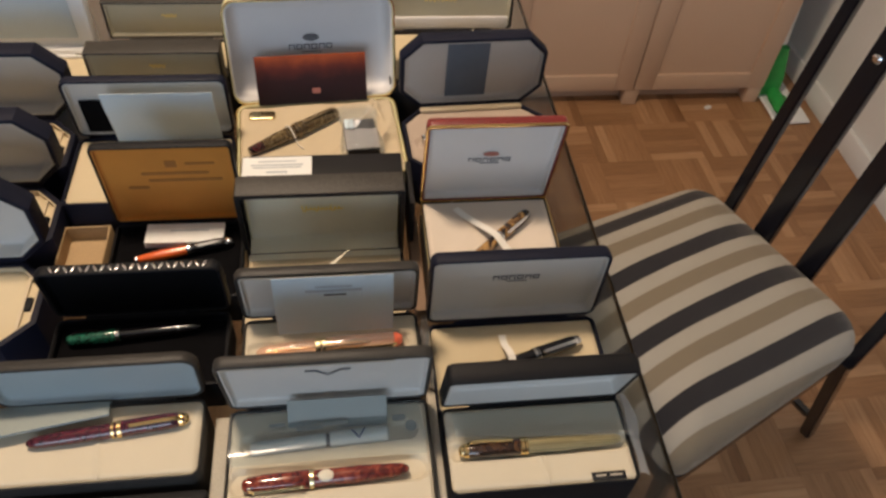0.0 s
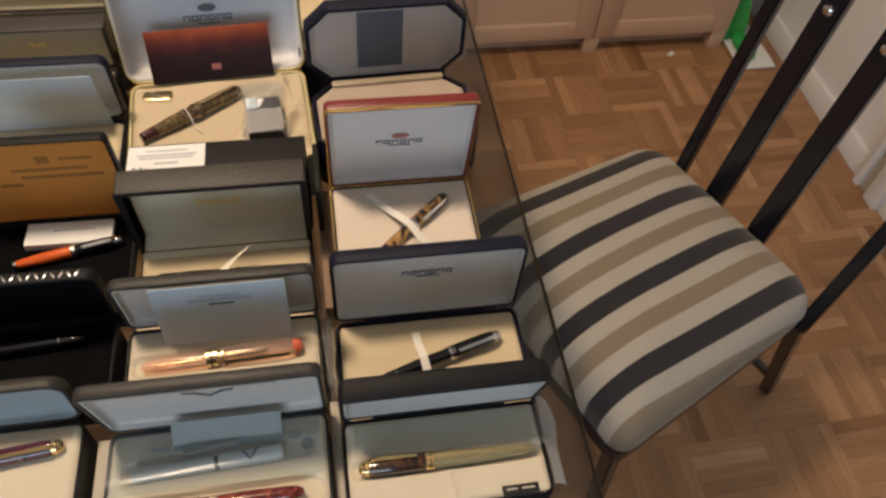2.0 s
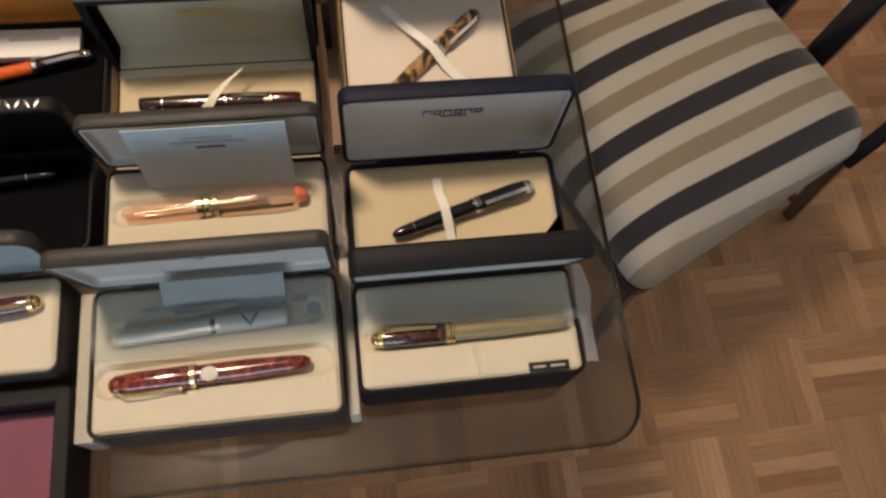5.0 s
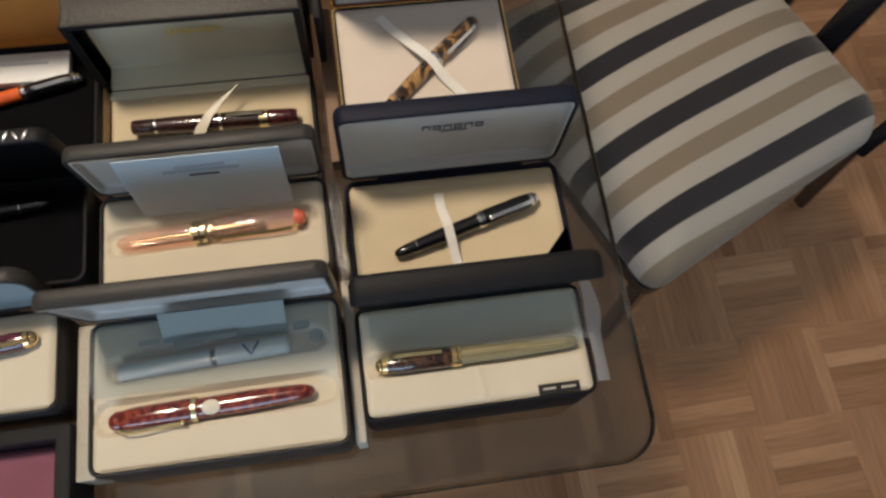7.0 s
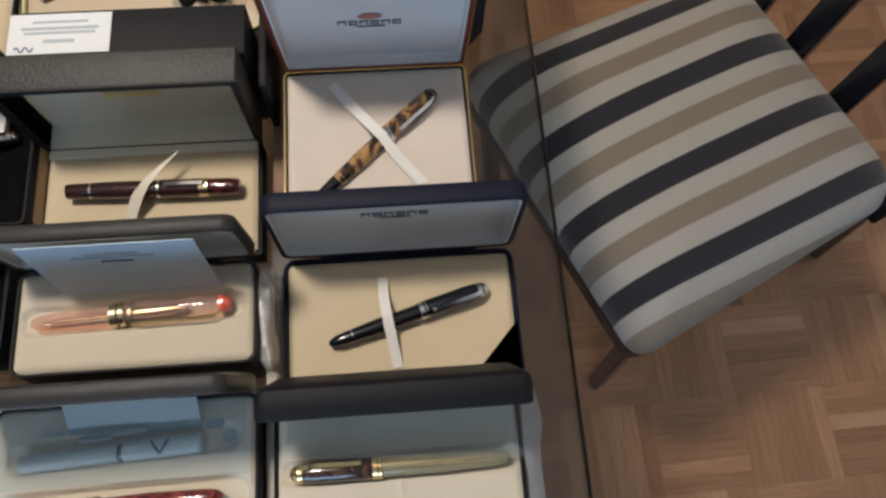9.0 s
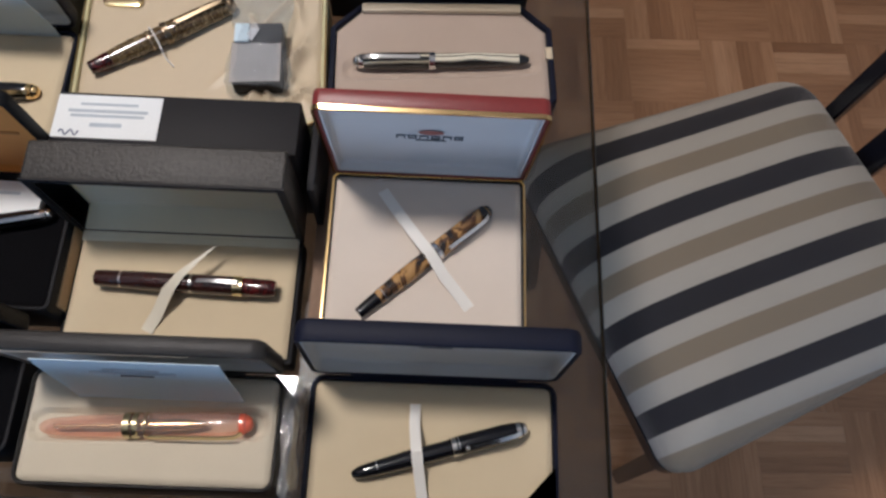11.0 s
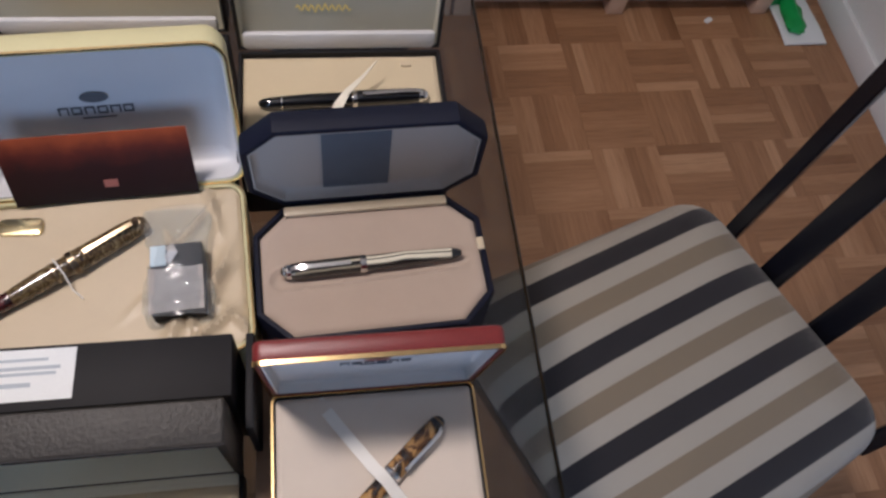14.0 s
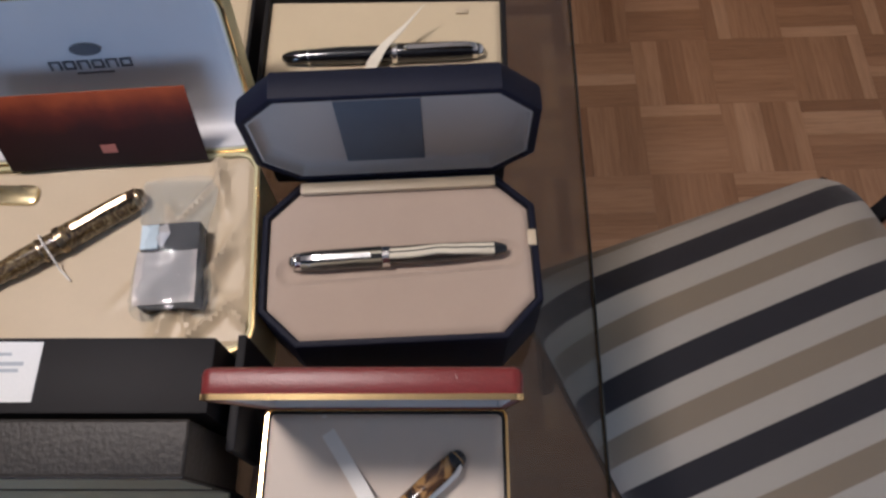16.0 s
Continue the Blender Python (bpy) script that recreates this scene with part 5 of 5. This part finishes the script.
for y0, y1, top in ((0.458, 0.515, 0.068), (0.556, 0.615, 0.066)):
    c = case("dark case with a greenish grey raised lid", -0.534, -0.394, y0, y1, top, 0.048, lid_deep=0.007, lean=0, lid_d=0.024, shell=GREY_TEXTURE, lining=GREEN_GREY, pad=CREAM_PAD, pad_top=top - 0.002, r=0.002, lid_crown=0.0)
    part("printed_mark", strip([(-0.008 + 0.001 * k, 0, 0.0024 * math.sin(k * 1.25)) for k in range(17)], 0.0011, 0.0003, axis=(0, 1, 0)), GOLD_PRINT, c["root"], m=c["face"] @ pose(0.002, -0.001, 0.028))
pen("fountain_pen", "chased silver pen beside the cream case", (-0.49, 0.480), (-0.4, 0.484), 0.823, 0.006, SILVER_CHASED, SILVER_CHASED, SILVER, 0.5)
tr = thing("velvet_tray", pose(-0.462, 0.012, TOP), "black tray with plum velvet floor", "tray")
part("tray_body", tray(0.164, 0.104, 0.040, 0.010, 0.022, 0.004), BLACK_LEATHER, tr)
part("tray_floor", cushion(0.1432, 0.0832, 0.001, 0.0215, 0.003), PURPLE_VELVET, tr, "plum velvet floor")

# ---- octagonal cases at the far left ----
for label, xr, y0, y1, h, lh, lean in (("octagonal navy case with cream tray and raised lid", -0.534, 0.196, 0.290, 0.050, 0.090, 0),
                                       ("octagonal black case with cream tray, lid raised", -0.540, 0.292, 0.386, 0.052, 0.083, 0),
                                       ("octagonal navy case with pale tray, raised lid leaning", -0.546, 0.390, 0.486, 0.054, 0.083, 0)):
    c = case(label, xr - 0.165, xr, y0, y1, h, lh, lean=lean, lid_d=0.022, shell=NAVY, lining=GREEN_GREY if lean else GREY_SATIN, pad=CREAM_PAD, pad_top=h - 0.006, r=0.024, cut=True, inner_wall=CREAM_SATIN, wall=0.006, lid_wall=0.005, lid_crown=0.004)
    part("tab", block(-0.003, 0.003, -0.007, 0.007, 0, 0.004, 0.001), BLACK_LEATHER, c["root"], m=pose(0.070, 0.0, h - 0.006))
    part("inner_ledge", block(-0.0015, 0.0015, -0.030, 0.030, 0, 0.003, 0.0006), CREAM_SATIN, c["root"], m=pose(0.066, 0.0, h - 0.005))
c = case("white case with a pale blue window in its raised lid", -0.715, -0.546, 0.500, 0.600, 0.056, 0.092, lean=0, lid_d=0.016, shell=WHITE_CARD, lining=WHITE_CARD, pad=CREAM_PAD, pad_top=0.054, r=0.003, lid_crown=0.0)
part("lid_panel", block(-0.064, 0.064, -0.002, 0.0, 0.016, 0.076, 0.001), BLUE_PAPER, c["root"], "pale blue panel", c["face"])

# ---- parquet fingers ----
PITCH, FINGERS = 0.150, 6
GX, GY = -0.0124, 0.0354
LAY = 1.5  # the parquet lies a little askew to the table


def finger_mesh():
    w, l, h = PITCH / FINGERS - 0.0001, PITCH - 0.0001, 0.0032
    bm = bmesh.new()
    b = 0.0002
    lo = [bm.verts.new((x * l / 2, y * w / 2, -h)) for x, y in ((-1, -1), (1, -1), (1, 1), (-1, 1))]
    mid = [bm.verts.new((x * l / 2, y * w / 2, -b)) for x, y in ((-1, -1), (1, -1), (1, 1), (-1, 1))]
    hi = [bm.verts.new((x * (l / 2 - b), y * (w / 2 - b), 0)) for x, y in ((-1, -1), (1, -1), (1, 1), (-1, 1))]
    for a, c2 in ((lo, mid), (mid, hi)):
        for k in range(4):
            bm.faces.new((a[k], a[(k + 1) % 4], c2[(k + 1) % 4], c2[k]))
    bm.faces.new(hi)
    return bm


def with_uv(me, shift):
    uv = me.uv_layers.new(name="UVMap")
    for loop in me.loops:
        v = me.vertices[loop.vertex_index].co
        uv.data[loop.index].uv = (v.x + shift, v.y + shift * 0.37)
    return me


floor_ob = bpy.data.objects["floor"]
variants = [with_uv(mesh_of("plank", finger_mesh(), FLOOR_WOOD, False), 1.7 * k) for k in range(12)]
rnd = random.Random(3)
near, far_v, far_f, far_uv = 0, [], [], []
base_me = variants[0]
cells = []
for i in range(-16, 10):
    for j in range(-17, 14):
        x, y = GX + PITCH * (i + 0.5), GY + PITCH * (j + 0.5)
        if X0 + PITCH < x < X1 + PITCH and Y0 + PITCH < y < Y1 - PITCH:
            cells.append((x, y, (i + j) % 2))
cells.sort(key=lambda q: abs(q[0] - 0.62) / 0.55 + abs(q[1] - 0.72) / 0.8)
for x, y, turned in cells:
    for k in range(FINGERS):
        o = (k - (FINGERS - 1) / 2) * PITCH / FINGERS
        px, py = (x + o, y) if turned else (x, y + o)
        if px > X1 - 0.02 and not turned and px - PITCH / 2 > X1:
            continue
        z = rnd.uniform(-0.0003, 0.0002)
        v = rnd.randrange(12)
        if near < 300 and 0.0 < px < X1 and py < 1.5:
            ob = new("plank", variants[v])
            ob.parent = floor_ob
            ob.matrix_basis = pose(0, 0, 0, 0, 0, LAY) @ pose(px, py, z, 0, 0, 90 if turned else 0)
            near += 1
        else:
            s = len(far_v)
            for q in variants[v].vertices:
                cx, cy = (-q.co.y, q.co.x) if turned else (q.co.x, q.co.y)
                far_v.append(((px + cx) * math.cos(radians(LAY)) - (py + cy) * math.sin(radians(LAY)), (px + cx) * math.sin(radians(LAY)) + (py + cy) * math.cos(radians(LAY)), z + q.co.z))
            for p in variants[v].polygons:
                far_f.append([s + w for w in p.vertices])
                far_uv += [variants[v].uv_layers[0].data[l].uv[:] for l in p.loop_indices]
me = bpy.data.meshes.new("planks")
me.from_pydata(far_v, [], far_f)
uvl = me.uv_layers.new(name="UVMap")
for k, q in enumerate(far_uv):
    uvl.data[k].uv = q
me.materials.append(FLOOR_WOOD)
rest = new("planks", me)
rest.parent = floor_ob
tagged(rest, "oak parquet fingers", kind="stuff")
